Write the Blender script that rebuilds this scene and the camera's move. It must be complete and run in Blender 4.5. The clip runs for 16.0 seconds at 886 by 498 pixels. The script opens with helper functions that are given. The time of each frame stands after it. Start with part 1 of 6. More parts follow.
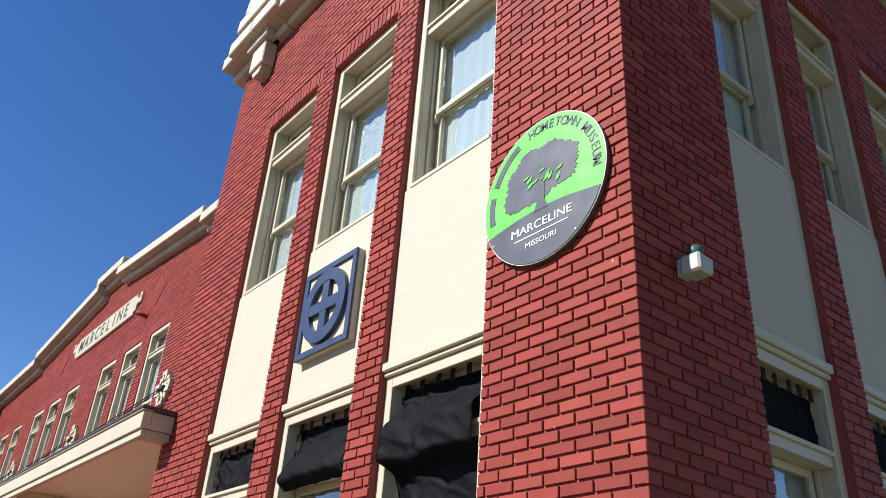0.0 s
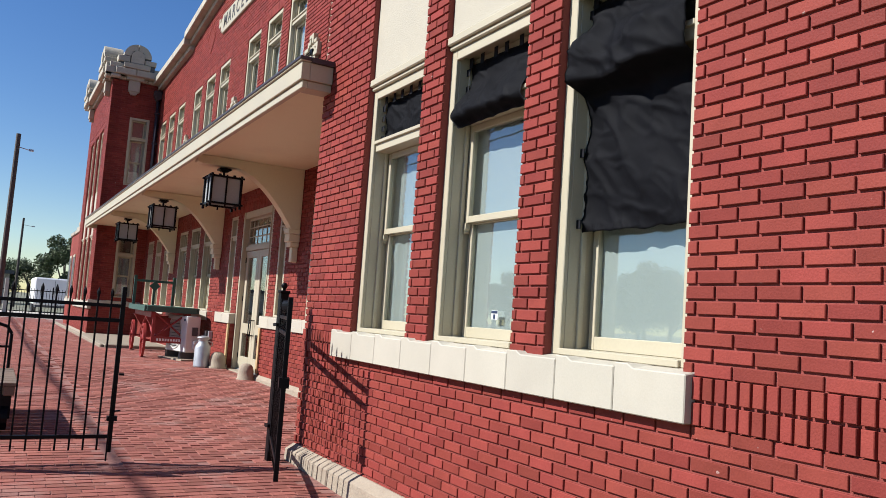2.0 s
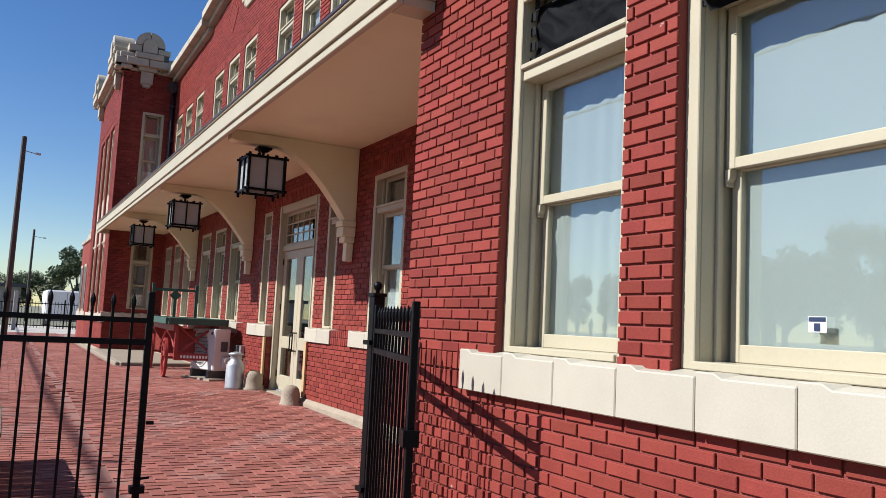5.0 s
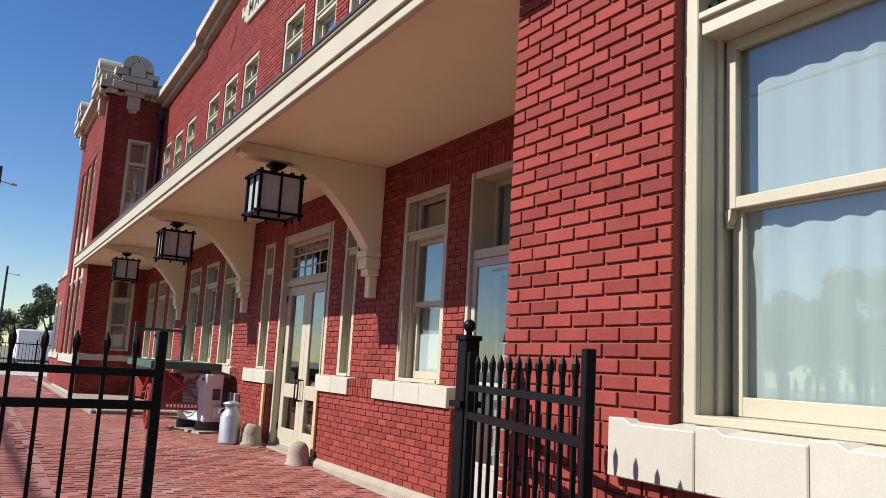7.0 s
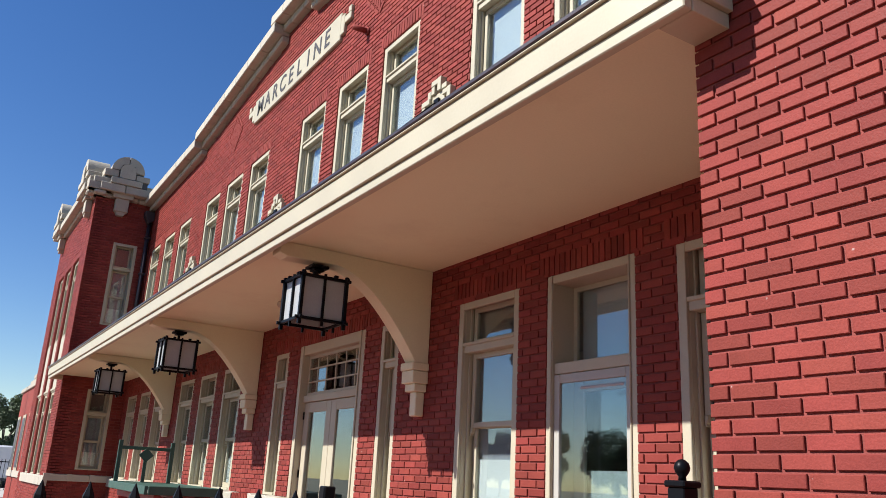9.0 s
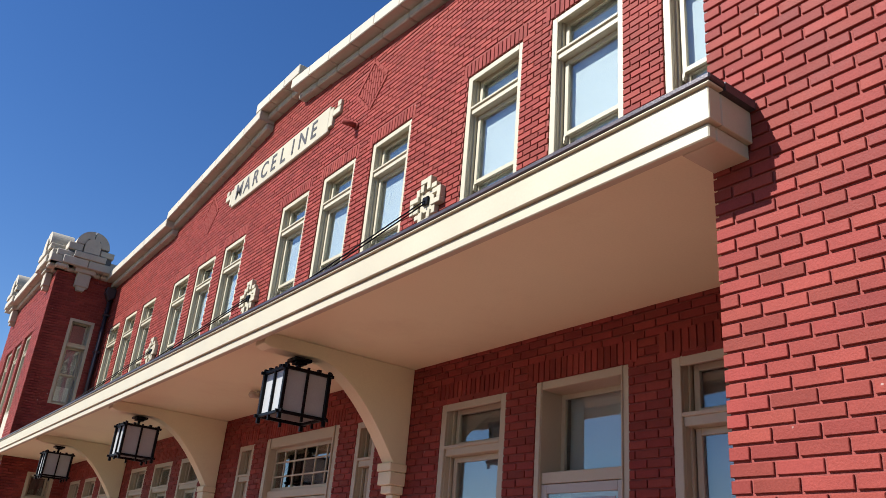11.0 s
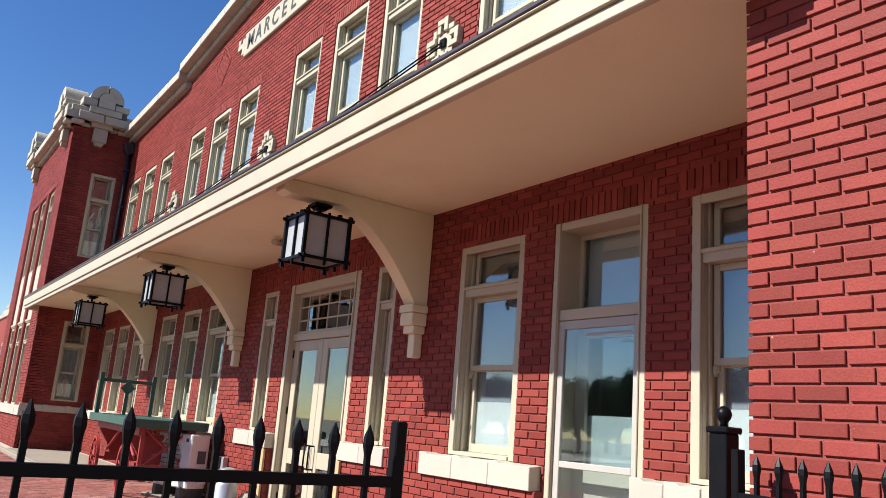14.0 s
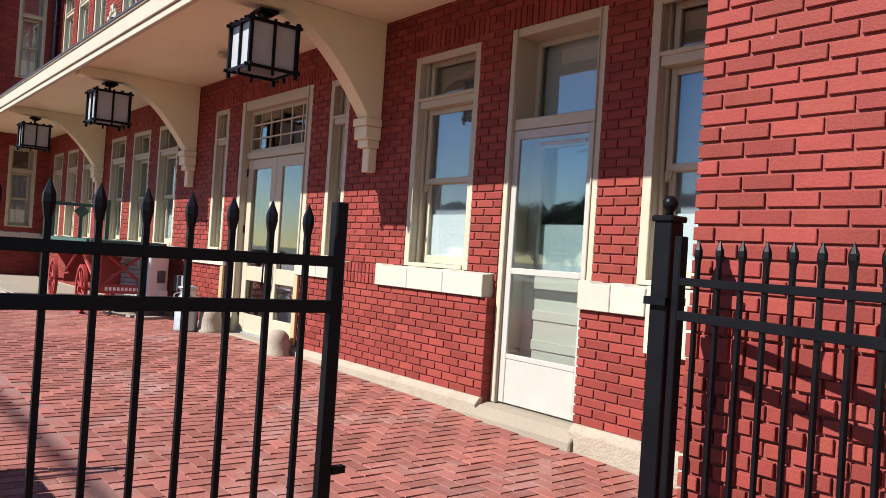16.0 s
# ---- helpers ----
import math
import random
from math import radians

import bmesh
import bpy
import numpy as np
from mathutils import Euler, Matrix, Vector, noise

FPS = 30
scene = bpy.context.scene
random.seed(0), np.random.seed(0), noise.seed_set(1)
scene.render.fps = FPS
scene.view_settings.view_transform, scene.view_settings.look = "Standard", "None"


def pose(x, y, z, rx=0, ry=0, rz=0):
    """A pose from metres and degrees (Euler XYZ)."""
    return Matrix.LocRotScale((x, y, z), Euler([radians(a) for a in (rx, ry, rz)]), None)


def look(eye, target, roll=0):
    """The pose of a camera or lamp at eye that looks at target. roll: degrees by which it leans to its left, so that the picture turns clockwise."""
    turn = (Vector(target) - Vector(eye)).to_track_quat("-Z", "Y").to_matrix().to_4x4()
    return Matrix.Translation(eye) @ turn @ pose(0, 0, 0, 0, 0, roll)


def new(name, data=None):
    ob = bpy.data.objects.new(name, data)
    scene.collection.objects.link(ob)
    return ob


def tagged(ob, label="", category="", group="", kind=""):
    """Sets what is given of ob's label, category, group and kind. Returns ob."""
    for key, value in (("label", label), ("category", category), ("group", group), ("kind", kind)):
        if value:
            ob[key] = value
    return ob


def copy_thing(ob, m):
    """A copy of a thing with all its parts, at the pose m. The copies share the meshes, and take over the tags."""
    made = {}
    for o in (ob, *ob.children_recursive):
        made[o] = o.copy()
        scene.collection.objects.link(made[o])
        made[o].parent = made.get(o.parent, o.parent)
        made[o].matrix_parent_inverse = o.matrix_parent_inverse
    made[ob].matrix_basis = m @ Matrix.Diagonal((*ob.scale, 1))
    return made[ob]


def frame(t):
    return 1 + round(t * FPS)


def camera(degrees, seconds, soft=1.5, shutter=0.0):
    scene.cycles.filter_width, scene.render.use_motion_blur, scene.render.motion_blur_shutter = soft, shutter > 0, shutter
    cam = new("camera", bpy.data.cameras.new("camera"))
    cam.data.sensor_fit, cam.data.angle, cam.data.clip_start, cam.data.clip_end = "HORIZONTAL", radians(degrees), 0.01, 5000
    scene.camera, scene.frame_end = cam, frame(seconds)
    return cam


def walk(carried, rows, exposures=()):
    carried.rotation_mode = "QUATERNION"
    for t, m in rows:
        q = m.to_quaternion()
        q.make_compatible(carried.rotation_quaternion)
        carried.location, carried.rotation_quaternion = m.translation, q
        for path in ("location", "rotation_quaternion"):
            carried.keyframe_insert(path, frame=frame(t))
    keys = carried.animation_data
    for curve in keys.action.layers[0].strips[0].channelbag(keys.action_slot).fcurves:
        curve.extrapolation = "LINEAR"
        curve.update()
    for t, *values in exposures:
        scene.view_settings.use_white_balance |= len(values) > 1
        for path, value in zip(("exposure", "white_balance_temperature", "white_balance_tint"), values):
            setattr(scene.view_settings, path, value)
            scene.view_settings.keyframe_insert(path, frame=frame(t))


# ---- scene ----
cam = camera(58.0, 16.0, soft=0.3)
METRES, EYE, TILT, LEAN, TURN = 6.8, 1.5, 0.0, 0.0, -37.4
ROWS = [
    (0.0, 0.0, 0.0, 0.0, -1.95, 28.76, -3.56),
    (0.5, -0.004, 0.0043, -0.0051, 0.77, 22.68, -3.92),
    (1.0, -0.0122, 0.0144, -0.0144, 3.28, 15.17, -3.86),
    (1.5, -0.0244, 0.0427, -0.0212, 5.34, 9.14, -3.84),
    (2.0, -0.0461, 0.0874, -0.025, 7.83, 5.14, -3.93),
    (2.5, -0.0807, 0.1337, -0.0253, 8.36, 3.8, -4.32),
    (3.0, -0.1104, 0.1875, -0.027, 7.84, 4.76, -4.46),
    (3.5, -0.1498, 0.2391, -0.0267, 9.11, 5.51, -3.89),
    (4.0, -0.187, 0.2858, -0.0233, 9.12, 5.32, -2.41),
    (4.5, -0.2135, 0.3487, -0.0264, 8.98, 5.36, -2.57),
    (7.0, -0.3707, 0.6031, -0.0229, 7.21, 8.56, -3.14),
    (7.5, -0.4096, 0.6454, -0.0201, 7.09, 10.23, -3.16),
    (8.0, -0.4568, 0.6705, -0.0161, 6.56, 10.81, -2.4),
    (8.5, -0.4905, 0.6962, -0.0108, 6.34, 13.54, -2.03),
    (9.0, -0.52, 0.7073, -0.0064, 4.75, 16.42, -2.85),
    (9.5, -0.5493, 0.7056, -0.0004, 1.61, 18.94, -2.9),
    (10.0, -0.5645, 0.7, 0.0027, 0.11, 22.73, -3.93),
    (12.5, -0.5674, 0.7024, -0.0002, 1.72, 22.86, -4.48),
    (13.0, -0.5676, 0.7061, -0.0033, 2.14, 19.26, -4.41),
    (13.5, -0.5672, 0.7081, -0.0075, 2.43, 15.65, -4.4),
    (14.0, -0.5666, 0.7095, -0.0111, 2.21, 12.67, -4.43),
    (14.5, -0.5657, 0.7108, -0.0146, 1.79, 9.94, -4.43),
    (15.0, -0.5657, 0.7123, -0.0177, 1.44, 7.41, -4.33),
    (15.5, -0.5649, 0.7139, -0.0222, 0.68, 4.81, -4.05),
    (16.0, -0.5577, 0.725, -0.0298, -0.54, 0.6, -3.75),
]
EXPOSURES = [(0.0, 1.0, 6000, 10), (2.0, 0.78, 6000, 10), (4.5, 0.74, 6000, 10), (8.5, 0.86, 6000, 10), (10.0, 0.96, 6000, 10), (13.0, 1.0, 6000, 10), (14.5, 1.04, 6000, 10), (16.0, 1.06, 6000, 10)]
walk(cam, [(t, pose(0, 0, EYE, TILT, LEAN, TURN) @ pose(METRES * x, METRES * y, METRES * z, 90 + pitch, roll, yaw)) for t, x, y, z, yaw, pitch, roll in ROWS], EXPOSURES)


# ---- world, sun, exposure ----
SUN_TO = Vector((-1.0, 0.30, 0.86)).normalized()
world = bpy.data.worlds.new("sky")
scene.world = world
world.use_nodes = True
wn = world.node_tree
sky = wn.nodes.new("ShaderNodeTexSky")
sky.sky_type = "NISHITA"
sky.sun_disc = False
sky.sun_elevation = math.asin(SUN_TO.z)
sky.sun_rotation = math.atan2(SUN_TO.x, SUN_TO.y)
sky.air_density, sky.dust_density, sky.ozone_density = 1.0, 0.05, 1.6
wn.nodes["Background"].inputs["Strength"].default_value = 0.066
deep = wn.nodes.new("ShaderNodeHueSaturation")
deep.inputs["Hue"].default_value, deep.inputs["Saturation"].default_value = 0.511, 1.28
wn.links.new(sky.outputs["Color"], deep.inputs["Color"])
wn.links.new(deep.outputs["Color"], wn.nodes["Background"].inputs["Color"])
sun = new("sun", bpy.data.lights.new("sun", "SUN"))
sun.data.energy, sun.data.angle, sun.data.color = 5.0, radians(0.53), (1.0, 0.95, 0.87)
sun.matrix_world = look((0, 0, 30), tuple(Vector((0, 0, 30)) - SUN_TO))


# ---- materials ----
def material(name, colour, rough=0.6, metal=0.0, vary=0.12, scale=6.0, fine=90.0, bump=0.15, stain=None, spread="", spec=0.5, sval=0.1, stain_amt=0.5, stain_scale=1.3, chips=None):
    """A painted or natural surface: colour varied at two scales, stains, grain and relief. spread: 'island' or 'object' varies whole pieces."""
    m = bpy.data.materials.new(name)
    m.use_nodes = True
    nt = m.node_tree
    bsdf = nt.nodes["Principled BSDF"]
    N = nt.nodes.new
    co = N("ShaderNodeTexCoord")
    geo = N("ShaderNodeNewGeometry")
    big, small = N("ShaderNodeTexNoise"), N("ShaderNodeTexNoise")
    for n, s, d in ((big, scale, 5.0), (small, fine, 3.0)):
        n.inputs["Scale"].default_value, n.inputs["Detail"].default_value = s, d
        nt.links.new(geo.outputs["Position"], n.inputs["Vector"])
    add = N("ShaderNodeMath"); add.operation = "ADD"
    nt.links.new(big.outputs["Fac"], add.inputs[0]); nt.links.new(small.outputs["Fac"], add.inputs[1])
    hsv = N("ShaderNodeHueSaturation")
    hsv.inputs["Color"].default_value = (*colour, 1)
    rng = N("ShaderNodeMapRange")
    rng.inputs["From Min"].default_value, rng.inputs["From Max"].default_value = 0.6, 1.4
    rng.inputs["To Min"].default_value, rng.inputs["To Max"].default_value = 1 - vary, 1 + vary
    nt.links.new(add.outputs[0], rng.inputs["Value"])
    value = rng.outputs["Result"]
    if spread:
        src = geo.outputs["Random Per Island"] if spread == "island" else N("ShaderNodeObjectInfo").outputs["Random"]
        r2 = N("ShaderNodeMapRange")
        r2.inputs["To Min"].default_value, r2.inputs["To Max"].default_value = 1 - sval, 1 + sval
        nt.links.new(src, r2.inputs["Value"])
        mul = N("ShaderNodeMath"); mul.operation = "MULTIPLY"
        nt.links.new(value, mul.inputs[0]); nt.links.new(r2.outputs["Result"], mul.inputs[1])
        value = mul.outputs[0]
        w = N("ShaderNodeTexWhiteNoise"); w.noise_dimensions = "1D"
        nt.links.new(src, w.inputs["W"])
        r3 = N("ShaderNodeMapRange")
        r3.inputs["To Min"].default_value, r3.inputs["To Max"].default_value = 0.4975, 0.5025
        nt.links.new(w.outputs["Value"], r3.inputs["Value"]); nt.links.new(r3.outputs["Result"], hsv.inputs["Hue"])
    nt.links.new(value, hsv.inputs["Value"])
    colour_out = hsv.outputs["Color"]
    if stain:
        sn = N("ShaderNodeTexNoise"); sn.inputs["Scale"].default_value, sn.inputs["Detail"].default_value = stain_scale, 8.0
        sn.inputs["Roughness"].default_value = 0.7
        nt.links.new(geo.outputs["Position"], sn.inputs["Vector"])
        ramp = N("ShaderNodeMapRange"); ramp.inputs["From Min"].default_value, ramp.inputs["From Max"].default_value = 0.52, 0.72
        ramp.inputs["To Max"].default_value = stain_amt
        nt.links.new(sn.outputs["Fac"], ramp.inputs["Value"])
        mix = N("ShaderNodeMix"); mix.data_type = "RGBA"
        nt.links.new(ramp.outputs["Result"], mix.inputs["Factor"]); nt.links.new(colour_out, mix.inputs["A"])
        mix.inputs["B"].default_value = (*stain, 1)
        colour_out = mix.outputs["Result"]
    if chips:
        cn = N("ShaderNodeTexNoise"); cn.inputs["Scale"].default_value, cn.inputs["Detail"].default_value = 16.0, 4.0
        nt.links.new(geo.outputs["Position"], cn.inputs["Vector"])
        edge = N("ShaderNodeMapRange"); edge.inputs["From Min"].default_value, edge.inputs["From Max"].default_value = 0.735, 0.755
        edge.inputs["To Max"].default_value = 0.7
        nt.links.new(cn.outputs["Fac"], edge.inputs["Value"])
        worn = N("ShaderNodeMix"); worn.data_type = "RGBA"
        nt.links.new(edge.outputs["Result"], worn.inputs["Factor"]); nt.links.new(colour_out, worn.inputs["A"])
        worn.inputs["B"].default_value = (*chips, 1)
        colour_out = worn.outputs["Result"]
    nt.links.new(colour_out, bsdf.inputs["Base Color"])
    rr = N("ShaderNodeMapRange")
    rr.inputs["To Min"].default_value, rr.inputs["To Max"].default_value = max(0.05, rough - 0.12), min(1, rough + 0.12)
    nt.links.new(big.outputs["Fac"], rr.inputs["Value"]); nt.links.new(rr.outputs["Result"], bsdf.inputs["Roughness"])
    bsdf.inputs["Metallic"].default_value = metal
    bsdf.inputs["Specular IOR Level"].default_value = spec
    if bump:
        b = N("ShaderNodeBump"); b.inputs["Strength"].default_value, b.inputs["Distance"].default_value = bump, 0.01
        nt.links.new(small.outputs["Fac"], b.inputs["Height"]); nt.links.new(b.outputs["Normal"], bsdf.inputs["Normal"])
    return m


def glass_material(name, tint=(0.92, 0.96, 0.96), floor=0.10, gain=0.68):
    """Clear pane: see-through, with a mirror share that grows towards grazing views."""
    m = bpy.data.materials.new(name)
    m.use_nodes = True
    nt = m.node_tree
    nt.nodes.remove(nt.nodes["Principled BSDF"])
    lw, tr, gl, mx = (nt.nodes.new("ShaderNode" + k) for k in ("LayerWeight", "BsdfTransparent", "BsdfGlossy", "MixShader"))
    lw.inputs["Blend"].default_value = 0.5
    pw, ma = nt.nodes.new("ShaderNodeMath"), nt.nodes.new("ShaderNodeMath")
    pw.operation, ma.operation = "POWER", "MULTIPLY_ADD"
    pw.inputs[1].default_value = 2.6
    ma.inputs[1].default_value, ma.inputs[2].default_value = gain, floor
    nt.links.new(lw.outputs["Facing"], pw.inputs[0]); nt.links.new(pw.outputs[0], ma.inputs[0])
    tr.inputs["Color"].default_value = (*tint, 1)
    gl.inputs["Roughness"].default_value = 0.012
    wob, bp = nt.nodes.new("ShaderNodeTexNoise"), nt.nodes.new("ShaderNodeBump")
    wob.inputs["Scale"].default_value = 1.6
    bp.inputs["Strength"].default_value, bp.inputs["Distance"].default_value = 0.015, 0.05
    nt.links.new(wob.outputs["Fac"], bp.inputs["Height"]); nt.links.new(bp.outputs["Normal"], gl.inputs["Normal"])
    nt.links.new(ma.outputs[0], mx.inputs[0]); nt.links.new(tr.outputs[0], mx.inputs[1]); nt.links.new(gl.outputs[0], mx.inputs[2])
    nt.links.new(mx.outputs[0], nt.nodes["Material Output"].inputs["Surface"])
    return m


RED = (0.204, 0.0408, 0.031)
M_BRICK = material("red_painted_brick", RED, 0.55, vary=0.16, scale=7.0, fine=110, bump=0.22, spec=0.08, spread="island", sval=0.2, stain=(0.115, 0.024, 0.022), stain_amt=0.45, stain_scale=3.5, chips=(0.42, 0.30, 0.26))
M_BRICK1 = material("red_painted_single_brick", RED, 0.55, vary=0.16, scale=7.0, fine=110, bump=0.22, spec=0.08, spread="object", sval=0.2, stain=(0.115, 0.024, 0.022), stain_amt=0.45, stain_scale=3.5, chips=(0.42, 0.30, 0.26))
M_MORTAR = material("red_painted_mortar", (0.215, 0.052, 0.041), 0.7, vary=0.15, scale=4, fine=160, bump=0.4, spec=0.15)
# base cream, held dark so that sunlit trim does not clip
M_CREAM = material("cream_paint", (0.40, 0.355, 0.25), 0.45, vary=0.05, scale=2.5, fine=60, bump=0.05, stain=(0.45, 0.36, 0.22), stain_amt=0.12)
M_STUCCO = material("cream_stucco", (0.375, 0.338, 0.26), 0.75, vary=0.06, scale=5, fine=140, bump=0.35, stain=(0.5, 0.42, 0.28), stain_amt=0.25)
# the same cream, paler: ground bounce under the canopy is put into its colour
M_CREAM_BOUNCE = material("cream_paint_bounce_lit", (0.71, 0.665, 0.45), 0.6, vary=0.05, scale=1.2, fine=70, bump=0.06, stain=(0.45, 0.33, 0.2), stain_amt=0.25, stain_scale=0.8)
M_STONE = material("pale_sill_stone", (0.40, 0.365, 0.29), 0.65, vary=0.07, scale=4, fine=110, bump=0.06, spread="object", sval=0.05, stain=(0.4, 0.34, 0.24), stain_amt=0.2)
M_COPING = material("weathered_cream_coping", (0.38, 0.335, 0.26), 0.75, vary=0.1, scale=3, fine=90, bump=0.3, spread="object", sval=0.06, stain=(0.16, 0.13, 0.11), stain_amt=0.35, stain_scale=2.2)
M_CONCRETE = material("rough_concrete", (0.295, 0.24, 0.175), 0.9, vary=0.18, scale=5, fine=60, bump=0.9, stain=(0.2, 0.14, 0.1), stain_amt=0.5, stain_scale=3)
M_SLAB = material("pale_slab", (0.235, 0.192, 0.138), 0.9, vary=0.12, scale=2, fine=60, bump=0.4, stain=(0.25, 0.2, 0.15), stain_amt=0.4)
M_PAVER = material("worn_red_paver", (0.248, 0.088, 0.066), 0.85, vary=0.22, scale=0.9, fine=70, bump=0.5, spec=0.2, spread="island", sval=0.22, stain=(0.36, 0.265, 0.225), stain_amt=0.55, stain_scale=1.1)
M_PAVER1 = material("worn_red_single_paver", (0.248, 0.088, 0.066), 0.85, vary=0.22, scale=0.9, fine=70, bump=0.5, spec=0.2, spread="object", sval=0.22, stain=(0.36, 0.265, 0.225), stain_amt=0.55, stain_scale=1.1)
M_GROUND = material("sandy_joint_earth", (0.22, 0.10, 0.078), 0.95, vary=0.2, scale=2, fine=40, bump=0.5)
M_BLACK = material("black_iron_paint", (0.004, 0.004, 0.005), 0.42, vary=0.2, scale=8, fine=140, bump=0.05, spec=0.12)
M_DARK = material("dark_flashing", (0.05, 0.04, 0.045), 0.4, vary=0.2, metal=0.3)
M_CLOTH = material("black_cloth", (0.005, 0.005, 0.0075), 0.75, vary=0.15, scale=5, fine=300, bump=0.2, spec=0.22)
M_NAVY = material("navy_blue_paint", (0.018, 0.03, 0.07), 0.45, vary=0.08)
M_GREEN = material("lime_green_sign_face", (0.115, 0.53, 0.055), 0.35, vary=0.03, bump=0.02)
M_SIGNGREY = material("charcoal_sign_face", (0.07, 0.07, 0.078), 0.35, vary=0.05, bump=0.02)
M_WHITE = material("white_paint", (0.7, 0.69, 0.67), 0.4, vary=0.04)
M_LETTER = material("faded_black_lettering", (0.035, 0.03, 0.03), 0.6, vary=0.3, scale=20)
M_GLASS = glass_material("window_glass")
M_BLIND = material("off_white_blind", (0.40, 0.40, 0.37), 0.8, vary=0.05, scale=2, bump=0.03)
M_CURTAIN = material("white_curtain", (0.58, 0.58, 0.56), 0.85, vary=0.05, scale=3, bump=0.05)
M_ROOM = material("dim_room_wall", (0.16, 0.14, 0.12), 0.9)
M_FROST = material("frosted_lantern_glass", (0.33, 0.33, 0.32), 0.35, vary=0.08, scale=10)
M_WOODGREEN = material("dark_green_paint", (0.028, 0.075, 0.055), 0.5, vary=0.2, stain=(0.1, 0.09, 0.07), stain_amt=0.3)
M_CARTRED = material("barn_red_paint", (0.27, 0.025, 0.02), 0.5, vary=0.2, stain=(0.08, 0.03, 0.025), stain_amt=0.4)
M_ACWHITE = material("off_white_sheet_metal", (0.58, 0.58, 0.55), 0.4, vary=0.05, stain=(0.4, 0.38, 0.34), stain_amt=0.2)
M_ACDARK = material("dark_grey_plastic", (0.06, 0.06, 0.065), 0.5)
M_ZINC = material("dull_zinc", (0.42, 0.43, 0.44), 0.45, metal=0.6, vary=0.12)
M_DOORGREY = material("warm_grey_door_paint", (0.43, 0.395, 0.31), 0.45, vary=0.05)
M_WOOD = material("weathered_plank", (0.16, 0.11, 0.075), 0.8, vary=0.25, scale=4, bump=0.4)
M_POLE = material("weathered_pole_wood", (0.07, 0.055, 0.045), 0.9, vary=0.2)
M_LEAF = material("tree_leaf", (0.078, 0.10, 0.042), 0.7, vary=0.3, spread="island", sval=0.4)
M_BARK = material("grey_bark", (0.1, 0.08, 0.065), 0.9, vary=0.3, bump=0.8)
M_GRASS = material("dry_grass_verge", (0.14, 0.135, 0.085), 0.95, vary=0.3, scale=0.4, fine=20, bump=0.6, stain=(0.24, 0.21, 0.165), stain_amt=0.6, stain_scale=0.2)
M_GRAVEL = material("pale_gravel", (0.40, 0.36, 0.31), 0.95, vary=0.15, scale=1, fine=40, bump=0.6)
M_SHADE = material("grey_window_shade", (0.27, 0.27, 0.29), 0.85, vary=0.06, scale=2, bump=0.03)
M_BEIGE = material("beige_fixture", (0.37, 0.35, 0.30), 0.4, vary=0.05)
M_ROOF = material("grey_roof_felt", (0.10, 0.10, 0.10), 0.9)


# ---- helpers for meshes ----
def finish(name, bm, mat, parent=None, label="", bevel=0.0, smooth=False, m=None):
    bmesh.ops.recalc_face_normals(bm, faces=bm.faces)
    if bevel:
        es = [e for e in bm.edges if len(e.link_faces) == 2 and e.calc_face_angle(0) > 0.6]
        bmesh.ops.bevel(bm, geom=es, offset=bevel, segments=1, affect="EDGES", clamp_overlap=True)
    me = bpy.data.meshes.new(name)
    bm.to_mesh(me)
    bm.free()
    if smooth:
        me.polygons.foreach_set("use_smooth", [True] * len(me.polygons))
    me.materials.append(mat)
    ob = new(name, me)
    if parent:
        ob.parent = parent
    if m is not None:
        ob.matrix_basis = m
    if label:
        ob["label"] = label
    return ob


def part(name, bm, mat, parent, label="", bevel=0.0, smooth=False):
    return finish(name, bm, mat, parent, label, bevel, smooth)


def thing(name, m, label, category, group="", kind=""):
    ob = new(name)
    ob.matrix_basis = m
    return tagged(ob, label, category, group, kind)


def box(bm, x0, x1, y0, y1, z0, z1, m=None):
    vs = [bm.verts.new((x, y, z)) for x in (x0, x1) for y in (y0, y1) for z in (z0, z1)]
    for f in ((0, 1, 3, 2), (4, 6, 7, 5), (0, 4, 5, 1), (2, 3, 7, 6), (0, 2, 6, 4), (1, 5, 7, 3)):
        bm.faces.new([vs[i] for i in f])
    if m is not None:
        bmesh.ops.transform(bm, matrix=m, verts=vs)
    return vs


def boxes(*specs):
    bm = bmesh.new()
    for s in specs:
        box(bm, *s)
    return bm


def cylinder(bm, p, q, r0, r1=None, seg=12):
    p, q = Vector(p), Vector(q)
    r1 = r0 if r1 is None else r1
    m = Matrix.Translation((p + q) / 2) @ (q - p).to_track_quat("Z", "Y").to_matrix().to_4x4()
    return bmesh.ops.create_cone(bm, cap_ends=True, segments=seg, radius1=r0, radius2=max(r1, 1e-4), depth=(q - p).length, matrix=m)


def tube(*specs, seg=12):
    bm = bmesh.new()
    for s in specs:
        cylinder(bm, *s, seg=seg)
    return bm


def lathe(profile, seg=20, m=None):
    """Spin (r, z) pairs about z."""
    bm = bmesh.new()
    rings = [[bm.verts.new((r * math.cos(2 * math.pi * i / seg), r * math.sin(2 * math.pi * i / seg), z)) for i in range(seg)] for r, z in profile]
    for a, b in zip(rings, rings[1:]):
        for i in range(seg):
            bm.faces.new((a[i], a[(i + 1) % seg], b[(i + 1) % seg], b[i]))
    bm.faces.new(rings[0][::-1]); bm.faces.new(rings[-1])
    if m is not None:
        bmesh.ops.transform(bm, matrix=m, verts=bm.verts)
    return bm


